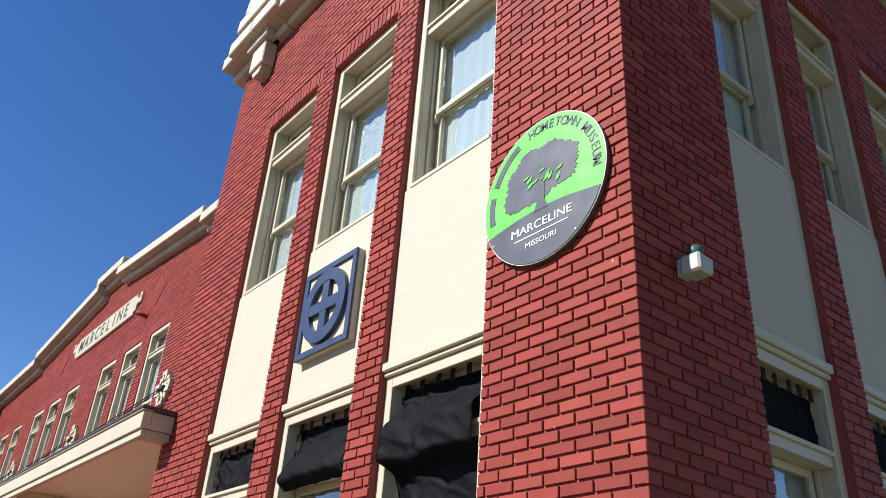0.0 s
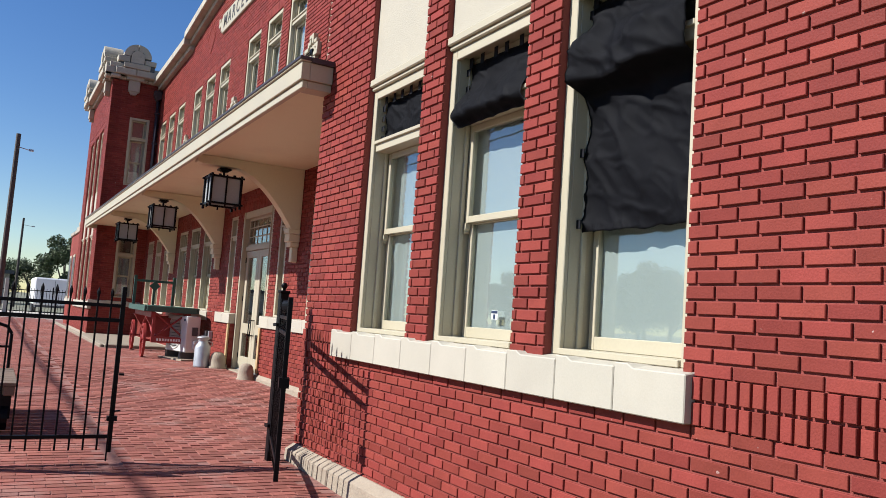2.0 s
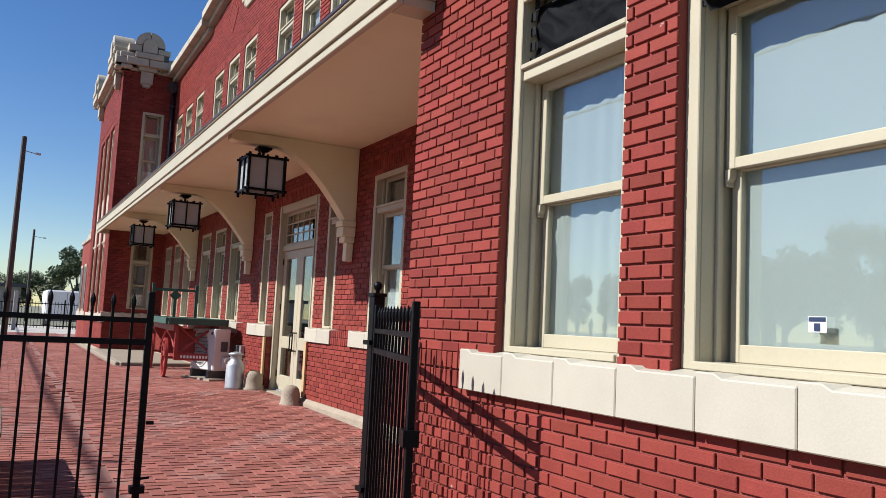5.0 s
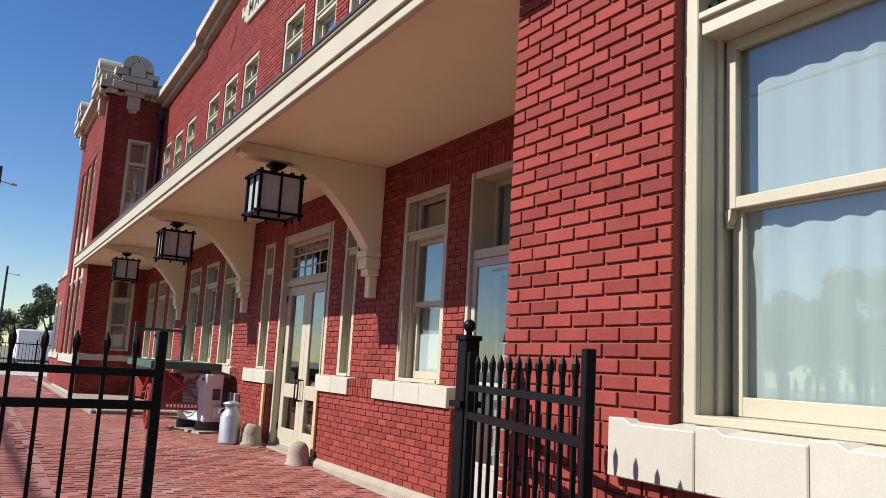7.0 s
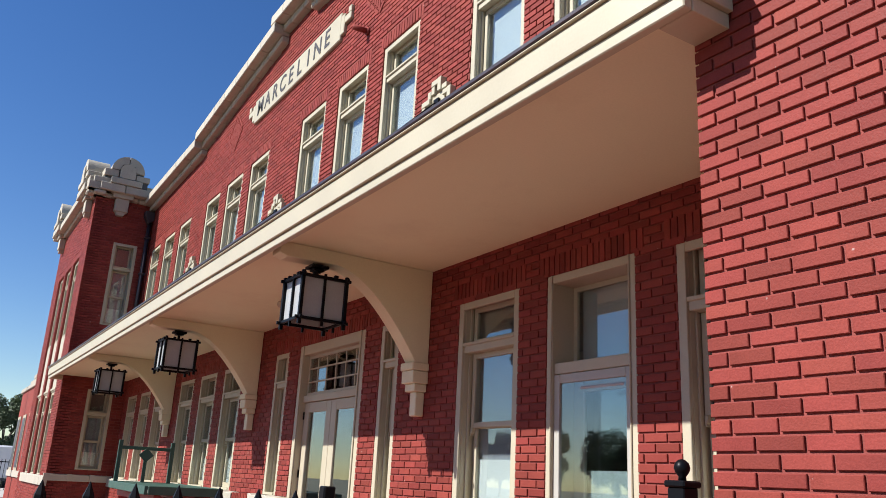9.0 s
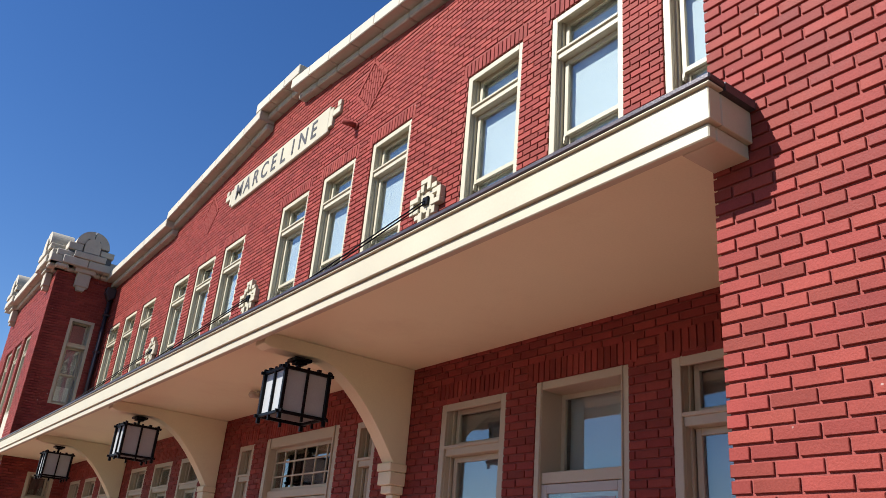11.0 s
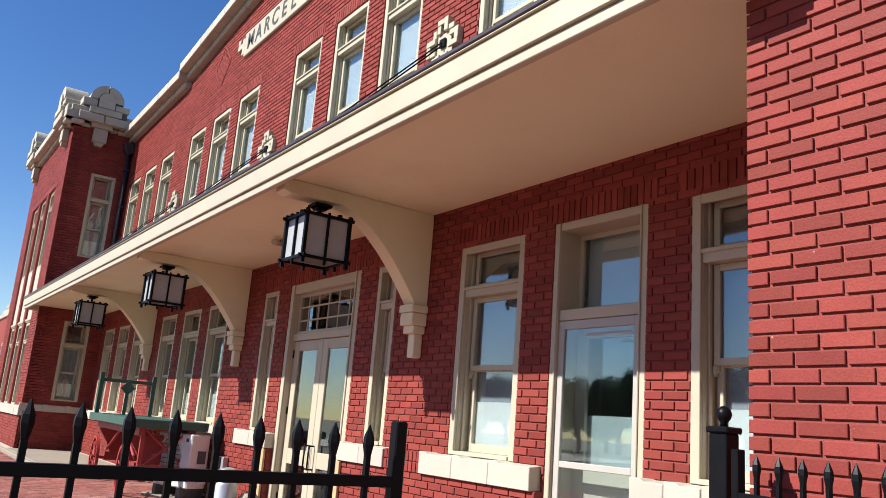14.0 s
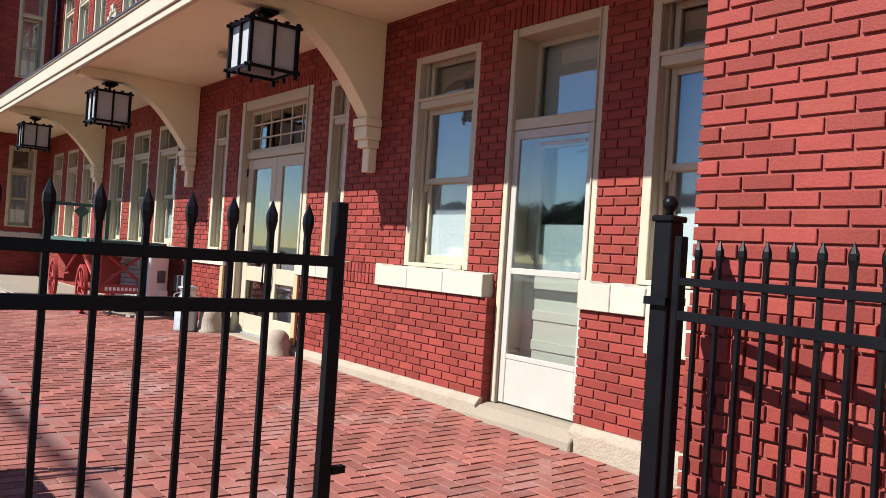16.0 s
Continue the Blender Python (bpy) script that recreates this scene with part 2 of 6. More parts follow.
def prism(outline, y0, y1):
    """Extrude an outline of (x, z) from y0 to y1."""
    bm = bmesh.new()
    a = [bm.verts.new((x, y0, z)) for x, z in outline]
    b = [bm.verts.new((x, y1, z)) for x, z in outline]
    bm.faces.new(a); bm.faces.new(b[::-1])
    n = len(a)
    for i in range(n):
        bm.faces.new((a[i], a[(i + 1) % n], b[(i + 1) % n], b[i]))
    return bm


def facade(X, y=0.0, z=0.0):
    """A wall that faces -x: local x runs to -y, local y into the wall."""
    return pose(X, y, z, 0, 0, -90)


# ---- brick walls ----
COURSE, BRICK, JOINT = 0.0677, 0.213, 0.0135


def brick_mesh(name, pieces, mat, parent, kind=""):
    """All pieces (u0, u1, z0, z1, proud) as one mesh, each with chamfered edges."""
    P4 = np.array(pieces, dtype=float)
    n = len(P4)
    u0, u1, z0, z1, pr = P4.T
    rs = np.random.RandomState(len(pieces))
    j = rs.uniform(-0.0012, 0.0012, (n, 4))
    u0, u1, z0, z1 = u0 + j[:, 0], u1 + j[:, 1], z0 + j[:, 2] * 0.7, z1 + j[:, 3] * 0.7
    front = -pr + rs.uniform(-0.0018, 0.0018, n)
    c = 0.0028
    V = np.zeros((n, 12, 3))
    for k, (v, ins) in enumerate(((0.0, 0.0), (None, 0.0), (None, c))):
        depth = np.full(n, 0.0135) if k == 0 else front + (c if k == 1 else 0)
        for q, (uu, zz, su, sz) in enumerate(((u0, z0, 1, 1), (u1, z0, -1, 1), (u1, z1, -1, -1), (u0, z1, 1, -1))):
            V[:, k * 4 + q, 0], V[:, k * 4 + q, 1], V[:, k * 4 + q, 2] = uu + su * ins, depth, zz + sz * ins
    fs = []
    for a, b in ((0, 4), (4, 8)):
        for q in range(4):
            fs.append((a + q, a + (q + 1) % 4, b + (q + 1) % 4, b + q))
    fs.append((8, 9, 10, 11))
    F = (np.array(fs)[None] + (np.arange(n) * 12)[:, None, None]).reshape(-1, 4)
    me = bpy.data.meshes.new(name)
    me.vertices.add(n * 12); me.vertices.foreach_set("co", V.ravel())
    me.loops.add(F.size); me.loops.foreach_set("vertex_index", F.ravel().astype(np.int32))
    me.polygons.add(len(F)); me.polygons.foreach_set("loop_start", np.arange(0, F.size, 4, dtype=np.int32))
    me.update(calc_edges=True)
    me.polygons.foreach_set("use_smooth", [False] * len(F))
    me.materials.append(mat)
    ob = new(name, me)
    ob.parent = parent
    if kind:
        ob["kind"] = kind
    return ob


def lay_courses(u0, u1, z0, z1, holes, headers=(), phase=0.0):
    """Running-bond pieces over a wall, cut round the holes; inside the header rectangles each brick shows its short end."""
    out = []
    for i in range(int(math.ceil((z1 - z0) / COURSE))):
        a, b = z0 + i * COURSE, min(z0 + (i + 1) * COURSE - JOINT, z1)
        if b - a < 0.02:
            continue
        mid = (a + b) / 2
        cuts = sorted([(h[0], h[1]) for h in holes if h[2] < mid < h[3]])
        spans, at = [], u0
        for c0, c1 in cuts:
            if c0 - at > 0.02:
                spans.append((at, c0))
            at = max(at, c1)
        if u1 - at > 0.02:
            spans.append((at, u1))
        for s0, s1 in spans:
            pitch = BRICK
            for h in headers:
                if h[0] - 0.02 < (s0 + s1) / 2 < h[1] + 0.02 and h[2] < mid < h[3]:
                    pitch = BRICK / 2
            k = math.floor((s0 - phase) / pitch) - 1
            x = phase + k * pitch + (pitch / 2 if i % 2 else 0)
            while x < s1:
                p, q = max(x, s0), min(x + pitch - JOINT, s1)
                if q - p > 0.025:
                    out.append((p, q, a, b, 0.0))
                x += pitch
    return out


def soldiers(u0, u1, z0, z1, rows=1, proud=0.0, pitch=COURSE):
    out = []
    n = max(1, round((u1 - u0) / pitch))
    w, h = (u1 - u0) / n, (z1 - z0) / rows
    for r in range(rows):
        for i in range(n):
            out.append((u0 + i * w, u0 + (i + 1) * w - JOINT, z0 + r * h, z0 + (r + 1) * h - JOINT, proud))
    return out


def wall_mesh(name, u0, u1, z0, z1, holes, thick, mat, m, label, top=None):
    """A wall with real openings, local x along, y inward from 0.012 to thick. top: (u, z) pairs of a stepped top edge instead of z1."""
    us = sorted({u0, u1, *[c for h in holes for c in h[:2] if u0 < c < u1]})
    zs = sorted({z0, z1, *[c for h in holes for c in h[2:4] if z0 < c < z1]})
    solid = [[not any(h[0] - 1e-6 <= (a + b) / 2 <= h[1] + 1e-6 and h[2] <= (c + d) / 2 <= h[3] for h in holes) for c, d in zip(zs, zs[1:])] for a, b in zip(us, us[1:])]
    bm = bmesh.new()
    cache = {}

    def v(x, y, z):
        k = (round(x, 4), round(y, 4), round(z, 4))
        if k not in cache:
            cache[k] = bm.verts.new(k)
        return cache[k]
    F = 0.0125
    nu, nz = len(us) - 1, len(zs) - 1
    for i in range(nu):
        for j in range(nz):
            if not solid[i][j]:
                continue
            a, b, c, d = us[i], us[i + 1], zs[j], zs[j + 1]
            bm.faces.new([v(a, F, c), v(b, F, c), v(b, F, d), v(a, F, d)])
            bm.faces.new([v(a, thick, c), v(a, thick, d), v(b, thick, d), v(b, thick, c)])
            for di, dj, e in ((-1, 0, ((a, c), (a, d))), (1, 0, ((b, d), (b, c))), (0, -1, ((b, c), (a, c))), (0, 1, ((a, d), (b, d)))):
                ii, jj = i + di, j + dj
                if not (0 <= ii < nu and 0 <= jj < nz) or not solid[ii][jj]:
                    (p, q), (r, s) = e
                    bm.faces.new([v(p, F, q), v(r, F, s), v(r, thick, s), v(p, thick, q)])
    ob = finish(name, bm, mat, m=m)
    return tagged(ob, label, "wall", kind="structure")


def flip(ranges):
    """y ranges of the facade to local x ranges (which run to -y)."""
    return [(-b, -a) for a, b in ranges]


# ---- ground ----
P, W = 2.83, 4.34            # faces of the pavilions and of the main front
MID = 18.05                  # the front is symmetric about this y


def mirror(y):
    return 2 * MID - y


def ground_z(y, x=0.0):
    """Level of the paving, which climbs along the front and a little towards the wall."""
    rise = 0.045 * min(1.0, max(0.0, (x - 2.6) / 1.5)) * min(1.0, max(0.0, (15.5 - y) / 3.5))
    return min(0.13, max(-0.15, -0.15 + (y - 6.0) * 0.0285)) + rise


def strip(name, xs, ys, mat, dz, label, category, kind="structure"):
    bm = bmesh.new()
    rows = [[bm.verts.new((x, y, ground_z(y, x) + dz)) for x in xs] for y in ys]
    for a, b in zip(rows, rows[1:]):
        for i in range(len(xs) - 1):
            bm.faces.new((a[i], a[i + 1], b[i + 1], b[i]))
    return tagged(finish(name, bm, mat), label, category, kind=kind)


YS = [-2500, -400, -60, -10, 0, 3, 6, 9, 12, 15.5, 20, 28, 36, 44, 60, 120, 400, 2500]
strip("ground", [-2500, -300, -60, -12, -6, 0, 6, 12, 30, 300, 2500], YS, M_GRASS, -0.06, "dry grass and gravel ground reaching the horizon", "ground")
pavement = strip("pavement", [-6, -2, 0, 2.6, 4.1, 4.4], [4.9, 6, 9, 12, 15.5, 20, 28, 36, 43], M_GROUND, -0.0055, "worn red brick platform paving with earthy joints", "pavement")
strip("road", [-40, -5, 4, 12, 60], [43, 47, 52, 58], M_GRAVEL, -0.005, "pale gravel drive beyond the brick platform", "road")

# ---- walls ----
PAV_Y = (2.15, 8.20)
PAV_WIN = [(3.26, 4.305), (4.63, 5.69), (6.02, 7.065)]
SIDE_WIN = [(3.86, 4.75), (5.10, 5.97), (6.33, 7.20)]
BAYS = [10.58, 15.46, mirror(15.46), mirror(10.58)]
PITCH, WIN = 1.39, 0.95
Z_SILL, Z_HEAD = 1.20, 3.17
UP_SILL, UP_HEAD = 4.75, 7.00
BASE = 0.06
LAY = 0.015
TOP = 8.35


def front_of_pavilion(name, y0, y1, wins, label, singles):
    """The three-window brick front of a pavilion."""
    m = facade(P)
    u0, u1 = -y1, -y0
    cols = flip(wins)
    holes = [(a, b, 1.165, 6.90) for a, b in cols]
    wall = wall_mesh(name, u0 + 0.0125, u1 - 0.0125, -0.3, TOP, holes, 0.30, M_MORTAR, m, label)
    lo, hi = min(c[0] for c in cols), max(c[1] for c in cols)
    sold = []
    for a, b in cols:
        sold += [(a - 0.08, b + 0.08, 6.905, 7.10)]
    band = (u0, u1, 0.955, 1.165)
    skip = holes + sold + [band]
    if y0 < 10:
        skip2 = skip + [(u0, -7.09, -1, 0.955)]
        rough = random.Random(5)
        ends = lay_courses(u0, -7.10, LAY, 0.955, [], headers=[(u0, -7.09, -1, 2)], phase=u0)
        pieces = lay_courses(u0, u1, LAY, TOP, skip2, phase=u0) + [(*p[:4], rough.choice((0.0, 0.004, 0.010))) for p in ends]
    else:
        pieces = lay_courses(u0, u1, LAY, TOP, skip, phase=u0)
    for s in sold:
        pieces += soldiers(*s)
    pieces += soldiers(u0, lo - 0.30, 0.955, 1.175, rows=2, proud=0.012) + soldiers(hi + 0.06, u1, 0.955, 1.175, rows=2, proud=0.012)
    near = [p for p in pieces if p[1] - p[0] > 0.19 and singles and singles[0] < -p[1] < singles[1] and singles[2] < p[2] < singles[3]][:300]
    chosen = set(near)
    brick_mesh("brick_field", [p for p in pieces if p not in chosen], M_BRICK, wall, "stuff")
    scatter_bricks(wall, near, M_BRICK1)
    return wall


def scatter_bricks(parent, near, mat, name="brick"):
    if not near:
        return
    w, h = near[0][1] - near[0][0], near[0][3] - near[0][2]
    first = brick_mesh(name, [(-w / 2, w / 2, -h / 2, h / 2, 0.0)], mat, parent)
    rs = random.Random(len(near))
    for k, (a, b, c, d, pr) in enumerate(near):
        ob = first if k == 0 else first.copy()
        if k:
            scene.collection.objects.link(ob)
        ob.matrix_basis = pose((a + b) / 2, -pr + rs.uniform(-0.0015, 0.0015), (c + d) / 2)


wall_pav = front_of_pavilion("wall_pavilion_front", *PAV_Y, PAV_WIN, "red painted brick front of the corner pavilion", (2.2, 5.0, 1.2, 8.0))
far_wins = [(mirror(b), mirror(a)) for a, b in PAV_WIN][::-1]
wall_tow = front_of_pavilion("wall_far_pavilion_front", mirror(8.20), mirror(2.15), far_wins, "red painted brick front of the far pavilion", None)

# the side of the near pavilion, in shade
SIDE_END = 8.25
side_holes = [(a, b, 1.165, 6.90) for a, b in SIDE_WIN]
wall_side = wall_mesh("wall_pavilion_side", P + 0.0125, SIDE_END, -0.3, TOP, side_holes, 0.30, M_MORTAR, pose(0, PAV_Y[0], 0), "red painted brick side of the corner pavilion")
side_sold = [(a - 0.08, b + 0.08, 6.905, 7.10) for a, b in SIDE_WIN]
side_p = lay_courses(P + 0.0, SIDE_END, LAY, TOP, side_holes + side_sold + [(P, SIDE_END, 0.955, 1.175)], phase=P + 0.1065)
for s in side_sold:
    side_p += soldiers(*s)
side_p += soldiers(P, SIDE_END, 0.955, 1.175, rows=2, proud=0.012)
brick_mesh("brick_field", side_p, M_BRICK, wall_side, "stuff")

# the side of the far pavilion that looks along the platform
TOW_WIN = (3.45, 4.06)
tow_holes = [(*TOW_WIN, 1.36, 3.31), (*TOW_WIN, 4.97, 7.18)]
wall_tow_side = wall_mesh("wall_far_pavilion_side", P + 0.0125, W + 0.3, -0.3, TOP, tow_holes, 0.30, M_MORTAR, pose(0, mirror(8.20), 0), "red painted brick side of the far pavilion")
brick_mesh("brick_field", lay_courses(P, W + 0.3, LAY, TOP, tow_holes + [(P, W + 0.3, 1.08, 1.25)], phase=0.05), M_BRICK, wall_tow_side, "stuff")
wall_mesh("wall_pavilion_return", P + 0.3, W + 0.3, -0.3, TOP, [], 0.30, M_MORTAR, pose(0, 7.89, 0), "inner return wall of the corner pavilion")

# the long main front
DOOR2 = (14.43, 16.40)
DOOR1 = (10.075, 11.085)
SIDELIGHTS = [(13.60, 14.02), (16.80, 17.30)]
low = [(9.68 - WIN, 9.68), (11.47, 12.42), *SIDELIGHTS]
for c in BAYS[2:]:
    low += [(c + k * PITCH - WIN / 2, c + k * PITCH + WIN / 2) for k in (-1, 0, 1)]
high = [(c + k * PITCH - WIN / 2, c + k * PITCH + WIN / 2) for c in BAYS for k in (-1, 0, 1)]
PARAPET = [(27.9, 8.42), (23.15, 8.46), (18.62, 8.95), (18.62, 9.18), (16.93, 9.18), (16.93, 8.95), (12.42, 8.46), (8.2, 8.42)]
main_holes = [(-b, -a, 1.175, Z_HEAD) for a, b in low] + [(-b, -a, UP_SILL, UP_HEAD) for a, b in high]
main_holes += [(-DOOR2[1], -DOOR2[0], -0.02, Z_HEAD + 0.02), (-DOOR1[1], -DOOR1[0], 0.15, Z_HEAD + 0.02)]
U0, U1 = -27.9, -8.2
wall_main = wall_mesh("wall_main_front", U0, U1, -0.3, 8.40, main_holes, 0.30, M_MORTAR, facade(W), "long red painted brick front under the canopy and gable")
gable = prism([(-y, z - 0.02) for y, z in PARAPET] + [(U1, 8.40), (U0, 8.40)][::1], 0.012, 0.30)
tagged(finish("wall_gable", gable, M_MORTAR, m=facade(W)), "low stepped gable of red painted brick", "wall", kind="structure")
sold_low = [(-b - 0.1, -a + 0.1, Z_HEAD + 0.022, Z_HEAD + 0.215) for a, b in low + [DOOR1, DOOR2]]
sold_up = [(-b - 0.08, -a + 0.08, UP_HEAD + 0.004, UP_HEAD + 0.2) for a, b in high]
SILLS = [(9.50, 10.09), (11.12, 12.71), (13.38, 14.38), (16.40, 17.56), (18.30, 22.86), (23.36, 27.85)]
APRON = 0.085
APRONS = [(8.22, 10.09), (11.09, 14.38), (16.40, 27.88)]
band_m = [(-b, -a, 0.995, 1.20) for a, b in SILLS + [(8.2, 9.5)]]
gaps = [(12.71, 13.38), (17.56, 18.30), (22.86, 23.36)]
gap_b = [(-b, -a, 0.995, 1.20) for a, b in gaps]


def parapet_z(y):
    for (a, za), (b, zb) in zip(PARAPET, PARAPET[1:]):
        if b <= y <= a and a > b:
            return za + (zb - za) * (y - a) / (b - a)
    return 8.4


main_p = lay_courses(U0, U1, 0.995, 8.40, main_holes + sold_low + sold_up + band_m + gap_b)
for a, b in APRONS:
    main_p += [(*p[:4], APRON) for p in lay_courses(-b, -a, 0.19, 0.99, [(-9.5, -8.2, 0.75, 1.2)] if a < 9 else [])]
    tagged(finish("wall_apron", boxes((-b + 0.006, -a - 0.006, 0.0125 - APRON, 0.0122, -0.3, 0.995)), M_MORTAR, m=facade(W)), "red painted brick apron wall below the sills", "wall", kind="structure")
for i in range(16):
    z = 8.40 + (0.19 - 8.40) % COURSE + i * COURSE
    ys = [-y for y in np.arange(8.2, 27.9, 0.05) if parapet_z(y) > z + 0.08]
    if ys:
        main_p += lay_courses(min(ys), max(ys), z, z + COURSE - JOINT, [], phase=0.1065 * (i % 2))
for s in sold_low + sold_up:
    main_p += soldiers(*s)
for s in gap_b:
    main_p += soldiers(*s, rows=2, proud=APRON + 0.014)
    tagged(finish("wall_apron_band", boxes((s[0], s[1] - 0.002, 0.0125 - APRON - 0.012, 0.0122, s[2], s[3] - 0.016)), M_MORTAR, m=facade(W)), "red mortar bed of the soldier course", "wall", kind="structure")
mono = [p for p in main_p if 0.19 < p[1] - p[0] < 0.206 and 11.1 < -p[1] and -p[0] < 14.4 and p[2] < 0.95][:300]
chosen = set(mono)
brick_mesh("brick_field", [p for p in main_p if p not in chosen], M_BRICK, wall_main, "stuff")
scatter_bricks(wall_main, mono, M_BRICK1)


def returns(wall, holes, depth):
    """Brick ends on both sides of each opening, a little proud of the reveal."""
    V, F = [], []
    for a, b, z0, z1 in holes:
        for u, s in ((a, 1), (b, -1)):
            k0 = math.ceil((z0 - LAY) / COURSE)
            i = k0
            while LAY + (i + 1) * COURSE < z1:
                c, d = LAY + i * COURSE, LAY + (i + 1) * COURSE - JOINT
                p = 0.006 + 0.003 * ((i * 7) % 3 - 1) * 0.5
                n = len(V)
                V += [(u, 0.001, c), (u + s * p, 0.003, c + 0.002), (u + s * p, depth, c + 0.002), (u, depth, c), (u, 0.001, d), (u + s * p, 0.003, d - 0.002), (u + s * p, depth, d - 0.002), (u, depth, d)]
                F += [(n + x for x in q) for q in ((0, 1, 5, 4), (1, 2, 6, 5), (0, 3, 2, 1), (4, 5, 6, 7))]
                i += 1
    me = bpy.data.meshes.new("brick_ends")
    me.from_pydata(V, [], [tuple(f) for f in F])
    me.polygons.foreach_set("use_smooth", [False] * len(F))
    me.materials.append(M_BRICK)
    ob = new("brick_ends", me)
    ob.parent = wall
    ob["kind"] = "stuff"


returns(wall_pav, [(a, b, 1.19, 6.90) for a, b in flip(PAV_WIN)], 0.058)
returns(wall_side, side_holes, 0.058)
returns(wall_main, [h for h in main_holes if h[2] > 4.0], 0.018)

# plain walls, floors and roofs that close the building
back = bmesh.new()
box(back, W + 6.0, W + 6.2, 2.4, 33.7, -0.3, 8.3)
tagged(finish("wall_rear", back, M_ROOM), "plain dim rear wall inside the building", "wall", kind="structure")
tagged(finish("wall_end_far", boxes((P + 0.3, W + 6.2, 33.70, 33.95, -0.3, TOP)), M_MORTAR), "plain far end wall of red brick", "wall", kind="structure")
tagged(finish("wall_end_near", boxes((SIDE_END, W + 6.2, 2.16, 2.45, -0.3, TOP)), M_MORTAR), "plain end wall of red brick", "wall", kind="structure")
tagged(finish("floor", boxes((P + 0.3, W + 6.0, 2.45, 7.88, 0.0, 0.12), (W + 0.3, W + 6.0, 7.88, 28.21, 0.0, 0.12), (P + 0.3, W + 6.0, 28.21, 33.7, 0.0, 0.12)), M_ROOM), "dim interior floor", "floor", kind="structure")
tagged(finish("floor_upper", boxes((P + 0.3, W + 6.0, 2.45, 7.88, 4.0, 4.25), (W + 0.3, W + 6.0, 7.88, 28.21, 4.0, 4.25), (P + 0.3, W + 6.0, 28.21, 33.7, 4.0, 4.25)), M_ROOM), "dim upper storey floor", "floor", kind="structure")
tagged(finish("roof", boxes((P + 0.3, W + 6.0, 2.45, 8.18, 8.05, 8.2), (W + 0.3, W + 6.0, 8.18, 27.92, 8.05, 8.2), (P + 0.3, W + 6.0, 27.92, 33.7, 8.05, 8.2)), M_ROOF), "flat grey felt roof", "roof", kind="structure")


